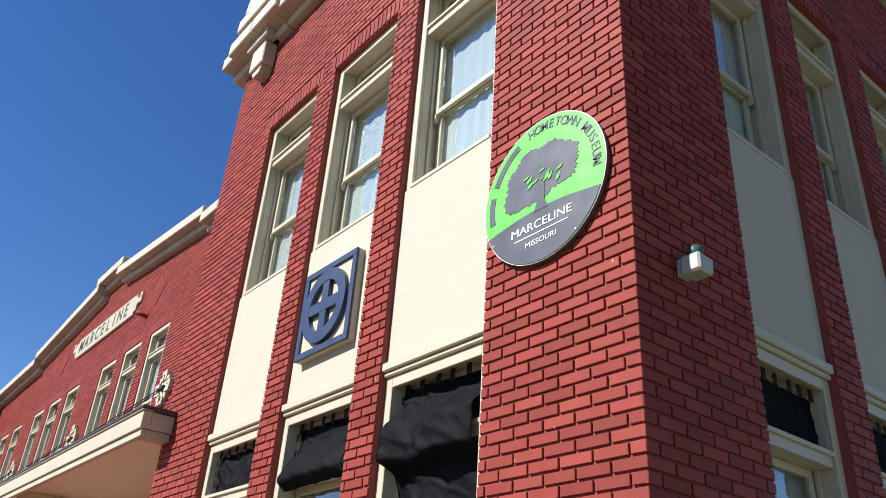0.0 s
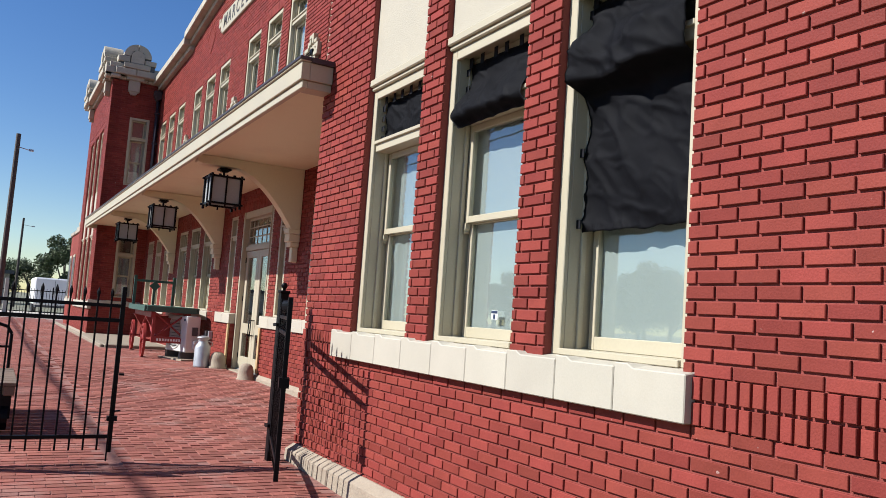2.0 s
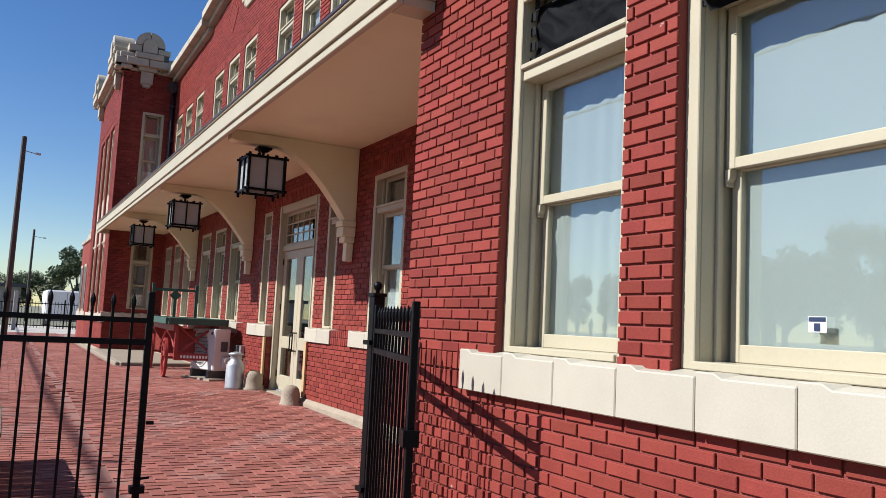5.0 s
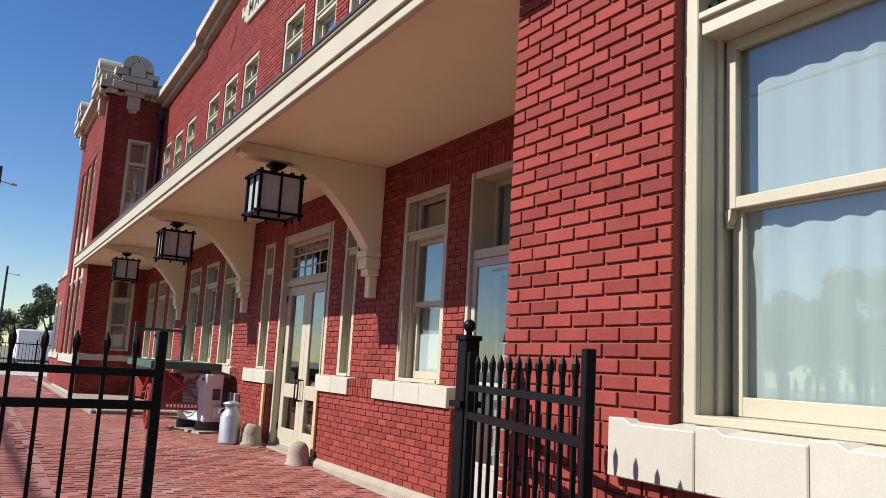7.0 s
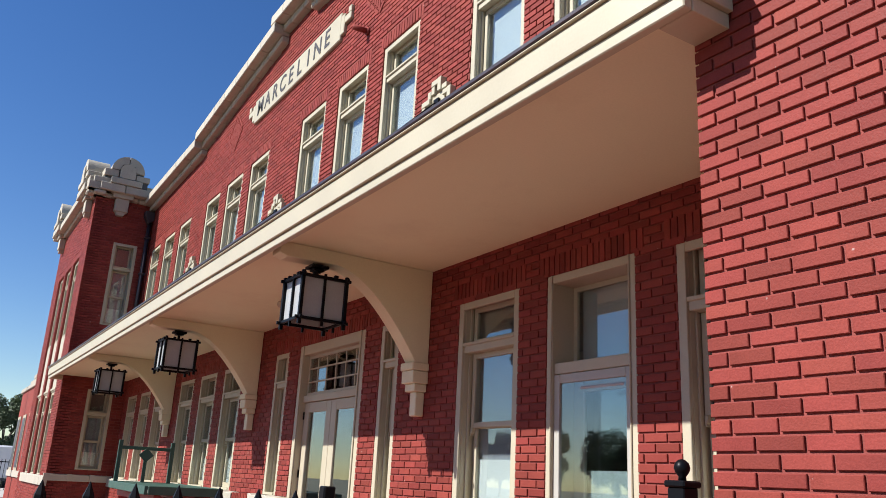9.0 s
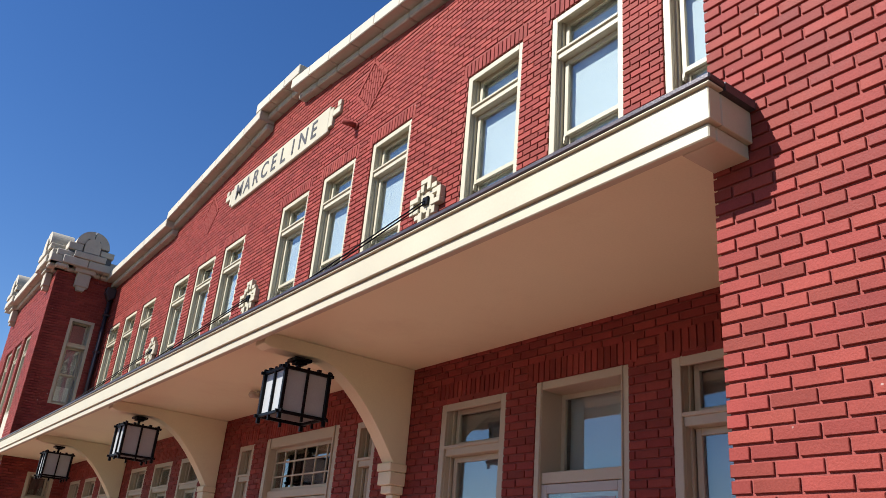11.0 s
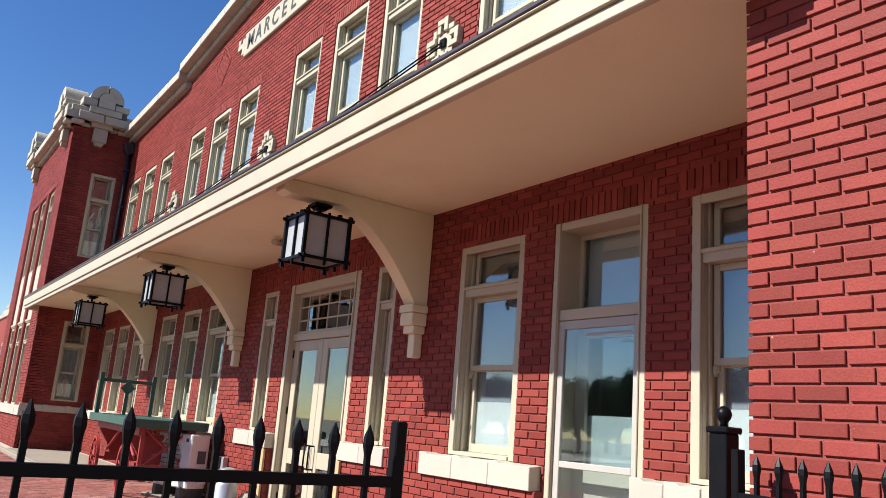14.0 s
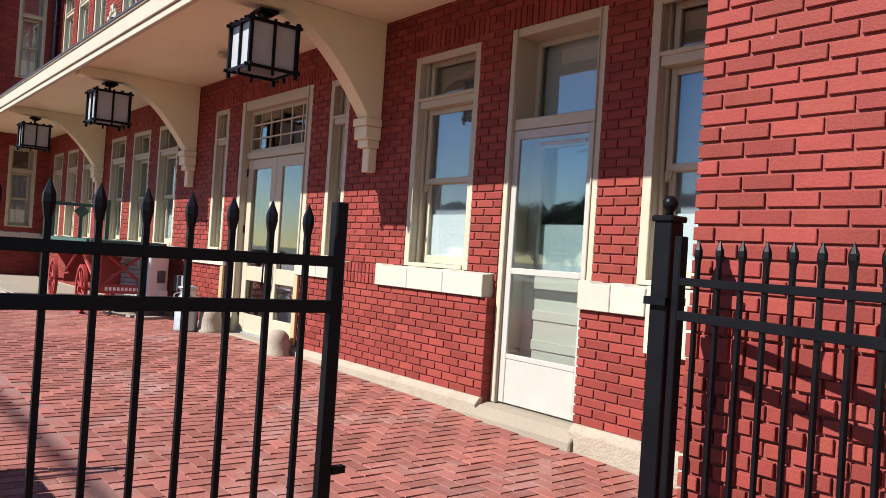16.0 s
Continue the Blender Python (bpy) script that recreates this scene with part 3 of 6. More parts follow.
# ---- windows ----
def window(name, w, z0, z1, transom, meet, m, label, group, curtain="blind", recess=0.06, low_sash=True, swept=False, dep=0.262):
    """A sash window with a fixed light above: casing, jambs, transom bar, two sashes, panes and what hangs behind."""
    win = thing(name, m, label, "window", group, "structure")
    h = w / 2
    c = 0.075
    front = recess
    part("casing", boxes((-h, -h + c, front, front + 0.03, z0, z1), (h - c, h, front, front + 0.03, z0, z1), (-h + c, h - c, front, front + 0.03, z1 - c, z1)), M_CREAM, win, bevel=0.004)
    part("jamb", boxes((-h, -h + 0.075, front + 0.03, dep + 0.06, z0, z1), (h - 0.075, h, front + 0.03, dep + 0.06, z0, z1), (-h + 0.075, h - 0.075, front + 0.03, dep + 0.06, z1 - 0.045, z1),
                       (-h + 0.075, -h + 0.092, dep - 0.095, dep - 0.062, z0, z1 - 0.045), (h - 0.092, h - 0.075, dep - 0.095, dep - 0.062, z0, z1 - 0.045)), M_CREAM, win, bevel=0.003)
    part("window_sill", boxes((-h + 0.076, h - 0.076, front - 0.015, dep + 0.05, z0, z0 + 0.035)), M_CREAM, win, bevel=0.004)
    i0, i1 = -h + 0.098, h - 0.098
    part("transom_bar", boxes((-h + 0.076, h - 0.076, front + 0.02, dep + 0.06, transom - 0.045, transom + 0.045), (-h + 0.076, h - 0.076, front + 0.0, front + 0.05, transom + 0.02, transom + 0.05)), M_CREAM, win, bevel=0.004)
    s = 0.048
    yt = dep - 0.06

    def sash(nm, a, b, y, bottom):
        f = part(nm, boxes((i0, i0 + s, y, y + 0.035, a, b), (i1 - s, i1, y, y + 0.035, a, b), (i0 + s, i1 - s, y, y + 0.035, b - s, b), (i0 + s, i1 - s, y, y + 0.035, a, a + bottom)), M_CREAM, win, bevel=0.003)
        g = part("pane", boxes((i0 + s - 0.004, i1 - s + 0.004, y + 0.016, y + 0.02, a + bottom - 0.004, b - s + 0.004)), M_GLASS, f)
        return f
    sash("transom_light", transom + 0.045, z1 - 0.046, yt, s)
    sash("upper_sash", meet - 0.02, transom - 0.046, yt, s)
    if low_sash:
        sash("lower_sash", z0 + 0.036, meet + 0.02, yt + 0.04, 0.075)
    for sx in (-1, 1):
        x = i0 + 0.0 if sx < 0 else i1 - 0.03
        part("sash_horn", prism([(x, meet - 0.022), (x + 0.03, meet - 0.022), (x + 0.026, meet - 0.06), (x + 0.014, meet - 0.075), (x + 0.018, meet - 0.09), (x + 0.006, meet - 0.095)], yt - 0.006, yt + 0.034), M_CREAM, win)
    if curtain in ("blind", "white"):
        part("blind", boxes((-h + 0.03, h - 0.03, dep + 0.022, dep + 0.027, z0 + 0.02, z1 - 0.02)), M_BLIND if curtain == "blind" else M_CURTAIN, win, "off-white roller blind")
    elif curtain == "drape":
        bm = bmesh.new()
        n, rows = 80, 40 if swept else 8
        g = []
        for r in range(rows + 1):
            t = r / rows
            row = []
            for i in range(n + 1):
                x = i / n
                y = dep + 0.034 + 0.008 * math.sin(x * 46 + 1.3 * math.sin(x * 9)) * (0.5 + 0.5 * t)
                zz = z1 - 0.02 - t * (z1 - z0 - 0.04)
                xx = -h + 0.03 + x * (w - 0.06)
                if swept and z0 + 0.05 < zz < meet:
                    for kf in range(3):
                        xk = -h + 0.055 + (0.10 + 0.085 * kf) * ((zz - z0 - 0.2) / (meet - z0 - 0.2)) ** 2 if zz > z0 + 0.2 else -9
                        y -= 0.014 * math.exp(-((xx - xk) / 0.016) ** 2)
                row.append(bm.verts.new((xx, y, zz)))
            g.append(row)
        for a, b in zip(g, g[1:]):
            for i in range(n):
                bm.faces.new((a[i], a[i + 1], b[i + 1], b[i]))
        part("curtain", bm, M_BLIND if swept else M_CURTAIN, win, "thin white curtain", smooth=True)
    elif curtain == "half":
        part("blind", boxes((-h + 0.03, h - 0.03, dep + 0.022, dep + 0.027, z0 + 0.02, z0 + (meet - z0) * 0.62)), M_CURTAIN, win, "white half blind behind the lower pane")
        part("shade", boxes((-h + 0.03, h - 0.03, dep + 0.045, dep + 0.049, z0 + 0.02, transom + 0.09)), M_SHADE, win, "grey window shade")
        # dark sheet behind the top light, drawn in as shadow
        part("shadow_sheet", boxes((-h + 0.03, h - 0.03, dep + 0.022, dep + 0.027, transom + 0.1, z1 - 0.02)), M_ROOM, win, "dark sheet drawn in as shadow behind the top light")
    return win


def fy(y):
    return facade(P, y)


WLAB = "cream painted wooden sash window with a light above, "
window("window_1", PAV_WIN[0][1] - PAV_WIN[0][0], 1.19, 3.30, 2.80, 2.06, fy(sum(PAV_WIN[0]) / 2), WLAB + "pale curtain behind", "pavilion windows", "blind")
for i, (a, b) in enumerate(PAV_WIN[1:]):
    window("window_%d" % (i + 2), b - a, 1.19, 3.30, 2.80, 2.06, fy((a + b) / 2), WLAB + "pale curtain behind", "pavilion windows", "blind" if i == 0 else "drape", swept=i == 1)
for i, (a, b) in enumerate(PAV_WIN):
    window("window_%d" % (i + 4), b - a, 4.80, 6.90, 6.42, 5.58, fy((a + b) / 2), WLAB + "white curtain behind", "pavilion windows", "drape")
nwin = 7
for a, b in far_wins:
    for z0, z1, tr, me in ((1.19, 3.30, 2.80, 2.06), (4.80, 6.90, 6.42, 5.58)):
        window("window_%d" % nwin, b - a, z0, z1, tr, me, fy((a + b) / 2), WLAB + "pale blind behind", "far pavilion windows", "blind")
        nwin += 1
for a, b in SIDE_WIN:
    for z0, z1, tr, me in ((1.19, 3.30, 2.80, 2.06), (4.80, 6.90, 6.42, 5.58)):
        window("window_%d" % nwin, b - a, z0, z1, tr, me, pose((a + b) / 2, PAV_Y[0], 0), WLAB + "in the shaded side", "side windows", "drape" if z0 > 4 else "blind")
        nwin += 1
for z0, z1, tr, me in ((1.36, 3.31, 2.72, 2.05), (4.97, 7.18, 6.5, 5.75)):
    window("window_%d" % nwin, TOW_WIN[1] - TOW_WIN[0], z0, z1, tr, me, pose(sum(TOW_WIN) / 2, mirror(8.20), 0), "narrow cream sash window in the shaded pavilion side", "narrow windows", "half", recess=0.0)
    nwin += 1
low_proto = None
for a, b in low:
    if b - a < 0.8:
        window("window_%d" % nwin, b - a, 1.20, Z_HEAD, 2.72, 2.0, facade(W, (a + b) / 2), "narrow cream sidelight window beside the double door", "sidelights", "half", recess=0.006, dep=0.18)
    elif low_proto is None:
        low_proto = window("window_%d" % nwin, WIN, 1.20, Z_HEAD, 2.72, 2.0, facade(W, (a + b) / 2), WLAB + "a white half blind behind", "platform windows", "half", recess=0.006, dep=0.18)
    else:
        copy_thing(low_proto, facade(W, (a + b) / 2)).name = "window_%d" % nwin
    nwin += 1
up_proto = None
for a, b in high:
    if up_proto is None:
        up_proto = window("window_%d" % nwin, WIN, UP_SILL, UP_HEAD, 6.52, 5.62, facade(W, (a + b) / 2), WLAB + "a pale blind behind", "upper platform windows", "white", recess=0.02, dep=0.18)
    else:
        copy_thing(up_proto, facade(W, (a + b) / 2)).name = "window_%d" % nwin
    nwin += 1


# ---- cream panels between the storeys of the pavilions, with a drip ledge ----
def spandrel(m, w):
    pan = thing("spandrel_panel", m, "smooth cream stucco panel between two windows", "wall panel", "spandrel panels", "structure")
    part("stucco", boxes((-w / 2, w / 2, 0.05, 0.2, 3.40, 4.80)), M_STUCCO, pan, bevel=0.006)
    part("ledge", boxes((-w / 2, w / 2, 0.012, 0.2, 3.335, 3.398), (-w / 2, w / 2, 0.035, 0.2, 3.302, 3.335)), M_CREAM, pan, "weathered drip ledge", bevel=0.008)


for a, b in PAV_WIN + far_wins:
    spandrel(fy((a + b) / 2), b - a)
for a, b in SIDE_WIN:
    spandrel(pose((a + b) / 2, PAV_Y[0], 0), b - a)


# ---- stone sills and plinths ----
def sill_stone(a, b, d0, d1, z0, z1):
    """One block with a sloped top that keeps a raised lug at one end."""
    bm = bmesh.new()
    lug, ramp, low, back = min(0.09, (b - a) * 0.3), 0.04, 0.020, min(0.07, d1)
    us = (a, a + lug, a + lug + ramp, b)
    tops = (z1, z1, z1 - low, z1 - low)
    cols = []
    for u, zt in zip(us, tops):
        cols.append([bm.verts.new(c) for c in ((u, -d0, z0), (u, -d0, zt), (u, back, z1), (u, d1, z1), (u, d1, z0))] if back < d1 else
                    [bm.verts.new(c) for c in ((u, -d0, z0), (u, -d0, zt), (u, back, z1), (u, d1, z0))])
    for p, q in zip(cols, cols[1:]):
        for k in range(len(p)):
            n = (k + 1) % len(p)
            bm.faces.new((p[k], q[k], q[n], p[n]))
    bm.faces.new(cols[0])
    bm.faces.new(cols[-1][::-1])
    bmesh.ops.recalc_face_normals(bm, faces=bm.faces)
    return bm


def stone_row(m, u0, u1, z0, z1, n, d0, d1, label, cap=0.0):
    row = thing("stone_sill", m, label, "sill", "stone sills", "structure")
    w = (u1 - u0) / n
    for i in range(n):
        part("stone", sill_stone(u0 + i * w + 0.002, u0 + (i + 1) * w - 0.002, d0, d1, z0, z1), M_STONE, row, bevel=0.005)
    return row


stone_row(facade(P), -7.35, -3.19, 0.955, 1.19, 9, 0.055, 0.24, "row of pale stone sill blocks with open joints")
stone_row(facade(P), mirror(3.25) * -1, mirror(7.50) * -1, 0.955, 1.19, 10, 0.055, 0.24, "row of pale stone sill blocks on the far pavilion")
stone_row(facade(P), mirror(7.5) * -1 + 0.05, -mirror(8.2) + 0.05, 0.955, 1.19, 2, 0.055, 0.05, "pale stone corner sill block")
stone_row(pose(0, 0, 0) @ facade(P), -2.29, -2.09, 0.90, 1.145, 1, 0.06, 0.01, "pale stone block at the corner")
stone_row(pose(0, PAV_Y[0], 0), 3.0, SIDE_END, 0.955, 1.185, 9, 0.055, 0.24, "row of pale stone sill blocks in shade")
stone_row(pose(0, mirror(8.2), 0), P - 0.05, W, 1.08, 1.25, 3, 0.05, 0.03, "pale stone sill band in shade")
stone_row(facade(W), -9.496, -8.21, 0.76, 1.20, 2, 0.12, 0.24, "tall pale stone sill blocks in the wall corner")
for a, b in SILLS:
    stone_row(facade(W), -b, -a, 0.995, 1.20, max(2, round((b - a) / 0.48)), 0.12, 0.24, "pale stone sill blocks on the brick wall")


def plinth(name, m, u0, u1, top, label, out=0.09):
    bm = prism([(0.02, -0.4), (0.02, top), (-0.015, top), (-out, top - 0.05), (-out - 0.02, -0.4)], u0, u1)
    bmesh.ops.transform(bm, matrix=Matrix(((0, 1, 0, 0), (1, 0, 0, 0), (0, 0, 1, 0), (0, 0, 0, 1))), verts=bm.verts)
    return tagged(finish(name, bm, M_CONCRETE, m=m, bevel=0.006), label, "plinth", kind="structure")


plinth("plinth", facade(P), -7.10, -2.10, BASE, "rough cast concrete plinth, sloped on top")
for i in range(11):
    plinth("plinth", facade(P), -8.2 + i * 0.1 + 0.003, -8.2 + (i + 1) * 0.1 - 0.003, BASE, "narrow concrete plinth block", 0.095)
plinth("plinth", pose(0, PAV_Y[0], 0), P - 0.1, SIDE_END, BASE, "rough cast concrete plinth in shade")
plinth("plinth", facade(W - APRON), -DOOR1[0], -8.2, 0.19, "crumbling concrete plinth", 0.06)
plinth("plinth", facade(W - APRON), -DOOR2[0], -DOOR1[1], 0.19, "crumbling concrete plinth", 0.06)
plinth("plinth", facade(W - APRON), -27.9, -DOOR2[1], 0.19, "crumbling concrete plinth", 0.06)
plinth("plinth", facade(P), -mirror(2.1), -27.85, 0.2, "concrete plinth of the far pavilion")
plinth("plinth", pose(0, mirror(8.2), 0), P - 0.1, W, 0.2, "concrete plinth of the far pavilion side")
tagged(finish("door_step", prism([(W + 0.25, -0.3), (W + 0.25, 0.155), (W - 0.02, 0.152), (W - 0.10, 0.135), (W - 0.185, 0.075), (W - 0.20, -0.3)], DOOR1[0] - 0.06, DOOR1[1] + 0.10), M_SLAB, bevel=0.012), "cracked concrete step below the storm door", "step", kind="structure")
tagged(finish("door_step", boxes((W - 0.12, W + 0.25, DOOR2[0], DOOR2[1], -0.3, 0.135)), M_SLAB, bevel=0.015), "concrete step below the double door", "step", kind="structure")


# ---- canopy ----
CX, CY0, CY1 = 2.53, 8.0, mirror(8.0)
canopy = thing("canopy", pose(0, 0, 0), "long cream painted platform canopy on curved brackets", "canopy", kind="structure")
part("soffit", boxes((CX + 0.05, W - 0.002, 8.21, 27.89, 3.60, 3.66)), M_CREAM_BOUNCE, canopy, "flat cream soffit, slightly stained")
part("upper_fascia", boxes((CX - 0.03, CX + 0.06, CY0 - 0.03, CY1 + 0.03, 3.562, 3.735)), M_CREAM, canopy, bevel=0.004)
part("lower_fascia", boxes((CX - 0.005, CX + 0.05, CY0 - 0.005, CY1 + 0.005, 3.485, 3.56)), M_CREAM, canopy, bevel=0.006)
part("crown_moulding", boxes((CX - 0.05, CX + 0.06, CY0 - 0.05, CY1 + 0.05, 3.737, 3.75)), M_CREAM, canopy, bevel=0.004)
part("flashing", boxes((CX - 0.06, CX + 0.06, CY0 - 0.06, CY1 + 0.06, 3.752, 3.785)), M_DARK, canopy, "dark metal drip edge", bevel=0.006)
for yy, s in ((CY0, 1), (CY1, -1)):
    y0, y1 = sorted((yy, yy + s * 0.19))
    part("end_fascia", boxes((CX + 0.062, P - 0.004, y0 - (0.03 if s > 0 else 0), y1 + (0.03 if s < 0 else 0), 3.562, 3.735), (CX + 0.052, P - 0.004, y0 - (0.005 if s > 0 else 0), y1 + (0.005 if s < 0 else 0), 3.485, 3.56)), M_CREAM, canopy, bevel=0.004)
    part("flashing", boxes((CX + 0.062, P - 0.004, y0 - (0.06 if s > 0 else 0), y1 + (0.06 if s < 0 else 0), 3.737, 3.785)), M_DARK, canopy, "dark metal drip edge")
part("deck", prism([(CX + 0.07, 3.68), (W - 0.002, 3.68), (W - 0.002, 4.0), (CX + 0.07, 3.76)], 8.21, 27.89), M_DARK, canopy, "dark sheet canopy roof")


def bracket(y):
    br = thing("canopy_bracket", facade(W, y), "cream painted curved canopy bracket on a stepped corbel", "bracket", "canopy brackets", "structure")
    t = 0.10
    # local y runs into the wall; the curve goes from the corbel up to the outer end
    outline = [(-0.004, 2.58), (-0.004, 3.598), (-1.70, 3.598), (-1.70, 3.485), (-1.62, 3.46)]
    curve = []
    for i in range(25):
        d = i / 24
        curve.append((-1.13 + 1.0 * d, 3.465 - 0.875 * d ** 1.75))
    bm = prism(outline + curve, -t, t)
    rot = Matrix(((0, 1, 0, 0), (1, 0, 0, 0), (0, 0, 1, 0), (0, 0, 0, 1)))
    bmesh.ops.transform(bm, matrix=rot, verts=bm.verts)
    # arm and corbel share the soffit's cream, lightened in place of bounced light
    part("arm", bm, M_CREAM_BOUNCE, br, bevel=0.006)
    bm = bmesh.new()
    for (z0, z1, d, hw) in ((2.55, 2.63, 0.20, 0.125), (2.42, 2.548, 0.185, 0.115), (2.34, 2.42, 0.15, 0.095), (2.10, 2.34, 0.105, 0.058)):
        box(bm, -hw, hw, -d, -0.003, z0, z1 - 0.001)
    part("corbel", bm, M_CREAM_BOUNCE, br, "stepped corbel", bevel=0.008)
    return br


def lantern(y):
    ln = thing("hanging_lantern", pose(3.07, y, 0), "black iron box lantern with frosted panes below the canopy", "lantern", "canopy lanterns")
    h, z0, z1 = 0.225, 2.86, 3.30
    part("ceiling_plate", boxes((-0.09, 0.09, -0.09, 0.09, 3.41, 3.44), (-0.055, 0.055, -0.055, 0.055, 3.385, 3.41)), M_BLACK, ln, bevel=0.004)
    part("stem", tube(((0, 0, 3.29), (0, 0, 3.40), 0.02)), M_BLACK, ln)
    for sx in (-1, 1):
        for sy in (-1, 1):
            part("post", boxes((sx * h - 0.017, sx * h + 0.017, sy * h - 0.017, sy * h + 0.017, z0 - 0.05, z1 + 0.025)), M_BLACK, ln, bevel=0.003)
    for z in (z0, z1 - 0.03):
        for s in (-1, 1):
            part("rail", boxes((-h - 0.045, h + 0.045, s * h - 0.012, s * h + 0.012, z, z + 0.03)), M_BLACK, ln, bevel=0.003)
            part("rail", boxes((s * h - 0.012, s * h + 0.012, -h - 0.045, h + 0.045, z + 0.004, z + 0.034)), M_BLACK, ln, bevel=0.003)
    for s in (-1, 1):
        part("mullion", boxes((-0.011, 0.011, s * h - 0.01, s * h + 0.01, z0 - 0.045, z1 + 0.02)), M_BLACK, ln)
        part("mullion", boxes((s * h - 0.01, s * h + 0.01, -0.011, 0.011, z0 - 0.045, z1 + 0.02)), M_BLACK, ln)
        part("pane", boxes((-h + 0.018, h - 0.018, s * (h - 0.016) - 0.003, s * (h - 0.016) + 0.003, z0 + 0.03, z1 - 0.03)), M_FROST, ln, "frosted pane")
        part("pane", boxes((s * (h - 0.016) - 0.003, s * (h - 0.016) + 0.003, -h + 0.022, h - 0.022, z0 + 0.03, z1 - 0.03)), M_FROST, ln, "frosted pane")
        for q in (-0.11, 0.11):
            part("stud", boxes((q - 0.018, q + 0.018, s * h - 0.018, s * h + 0.018, z1, z1 + 0.022)), M_BLACK, ln)
            part("stud", boxes((s * h - 0.018, s * h + 0.018, q - 0.018, q + 0.018, z1, z1 + 0.022)), M_BLACK, ln)
    part("lid", boxes((-h + 0.012, h - 0.012, -h + 0.012, h - 0.012, z1 - 0.028, z1 - 0.008)), M_BLACK, ln)
    return ln


bracket(13.05)
lan = lantern(13.05)
for y in (MID, mirror(13.05)):
    bracket(y)
    copy_thing(lan, pose(3.07, y, 0))


# ---- parapet copings, cornices and their ornaments ----
def coping_run(pts, n, label):
    """Coping stones along the gable from pts[0] to pts[1], (y, z) of the upper edge of the brickwork."""
    run = thing("coping", facade(W), label, "coping", "gable copings", "structure")
    (ya, za), (yb, zb) = pts
    for i in range(n):
        t0, t1 = i / n, (i + 1) / n
        a, b = -(ya + (yb - ya) * t0), -(ya + (yb - ya) * t1)
        ga, gb = za + (zb - za) * t0, za + (zb - za) * t1
        g = 0.004 if b > a else -0.004
        bm = prism([(a + g, ga + 0.10), (b - g, gb + 0.10), (b - g, gb + 0.30), (a + g, ga + 0.30)], -0.30, 0.36)
        part("coping_stone", bm, M_COPING, run, bevel=0.012)
        bm = prism([(a + g, ga - 0.03), (b - g, gb - 0.03), (b - g, gb + 0.098), (a + g, ga + 0.098)], -0.13, 0.30)
        part("bed_mould", bm, M_COPING, run, bevel=0.02)


coping_run(((27.9, 8.24), (23.12, 8.34)), 6, "weathered cream coping stones on the low gable slope")
coping_run(((23.15, 8.50), (18.42, 8.965)), 7, "weathered cream coping stones on the gable slope")
coping_run(((18.64, 9.17), (16.92, 9.17)), 3, "raised cream coping block at the gable top")
coping_run(((17.15, 8.96), (12.42, 8.50)), 7, "weathered cream coping stones on the gable slope")
coping_run(((12.45, 8.34), (8.2, 8.24)), 6, "weathered cream coping stones on the low gable slope")


def cornice(m, u0, u1, n, label):
    c = thing("cornice", m, label, "cornice", "cornices", "structure")
    w = (u1 - u0) / n
    for i in range(n):
        a, b = u0 + i * w + 0.004, u0 + (i + 1) * w - 0.004
        part("bed_mould", boxes((a, b, -0.10, 0.2, 8.35, 8.46)), M_COPING, c, bevel=0.03)
        part("cornice_stone", boxes((a, b, -0.27, 0.34, 8.462, 8.66)), M_COPING, c, bevel=0.014)
        part("cap_stone", boxes((a, b, -0.16, 0.30, 8.662, 8.82)), M_COPING, c, bevel=0.014)
    return c


def crest(m, label):
    """A stepped pier head with a round-topped disc and a pendant below."""
    c = thing("cornice_crest", m, label, "ornament", "cornice crests", "structure")
    part("base_block", boxes((-0.62, -0.010, -0.33, 0.36, 8.47, 8.68)), M_COPING, c, bevel=0.014)
    part("base_block", boxes((0.010, 0.62, -0.33, 0.36, 8.47, 8.68)), M_COPING, c, bevel=0.014)
    part("centre_block", boxes((-0.40, 0.40, -0.36, 0.30, 8.692, 8.86)), M_COPING, c, bevel=0.014)
    part("shoulder", boxes((-0.58, -0.225, -0.30, 0.30, 8.882, 9.08)), M_COPING, c, bevel=0.014)
    part("shoulder", boxes((0.225, 0.58, -0.30, 0.30, 8.882, 9.04)), M_COPING, c, bevel=0.014)
    zc, r = 9.09, 0.41
    for sgn in (-1, 1):
        half = [(sgn * (0.011 + r * math.cos(math.radians(q))), zc + r * math.sin(math.radians(q))) for q in range(0, 91, 10)]
        inner = [(sgn * 0.011, zc + 0.222), (sgn * 0.155, zc + 0.165), (sgn * 0.222, zc)]
        part("arch_stone", prism(half + inner, -0.30, 0.26), M_COPING, c)
    part("backing", boxes((-0.36, 0.36, -0.24, 0.2, 8.70, 9.10), (-0.55, 0.55, -0.24, 0.2, 8.50, 8.90), (-0.25, 0.25, -0.24, 0.2, 9.10, 9.38)), M_ROOF, c, "dark open joints")
    key = [(0.20 * math.cos(math.radians(q)), zc + 0.20 * math.sin(math.radians(q))) for q in range(0, 181, 15)]
    part("keystone", prism(key + [(-0.20, 8.875), (0.20, 8.875)], -0.34, 0.2), M_COPING, c)
    part("pendant", boxes((-0.26, 0.26, -0.22, 0.0, 8.35, 8.468), (-0.17, 0.17, -0.17, 0.0, 7.99, 8.348)), M_COPING, c, bevel=0.012)
    part("pendant_tip", prism([(-0.13, 7.988), (0.13, 7.988), (0.08, 7.89), (-0.08, 7.89)], -0.14, 0.0), M_COPING, c)
    return c


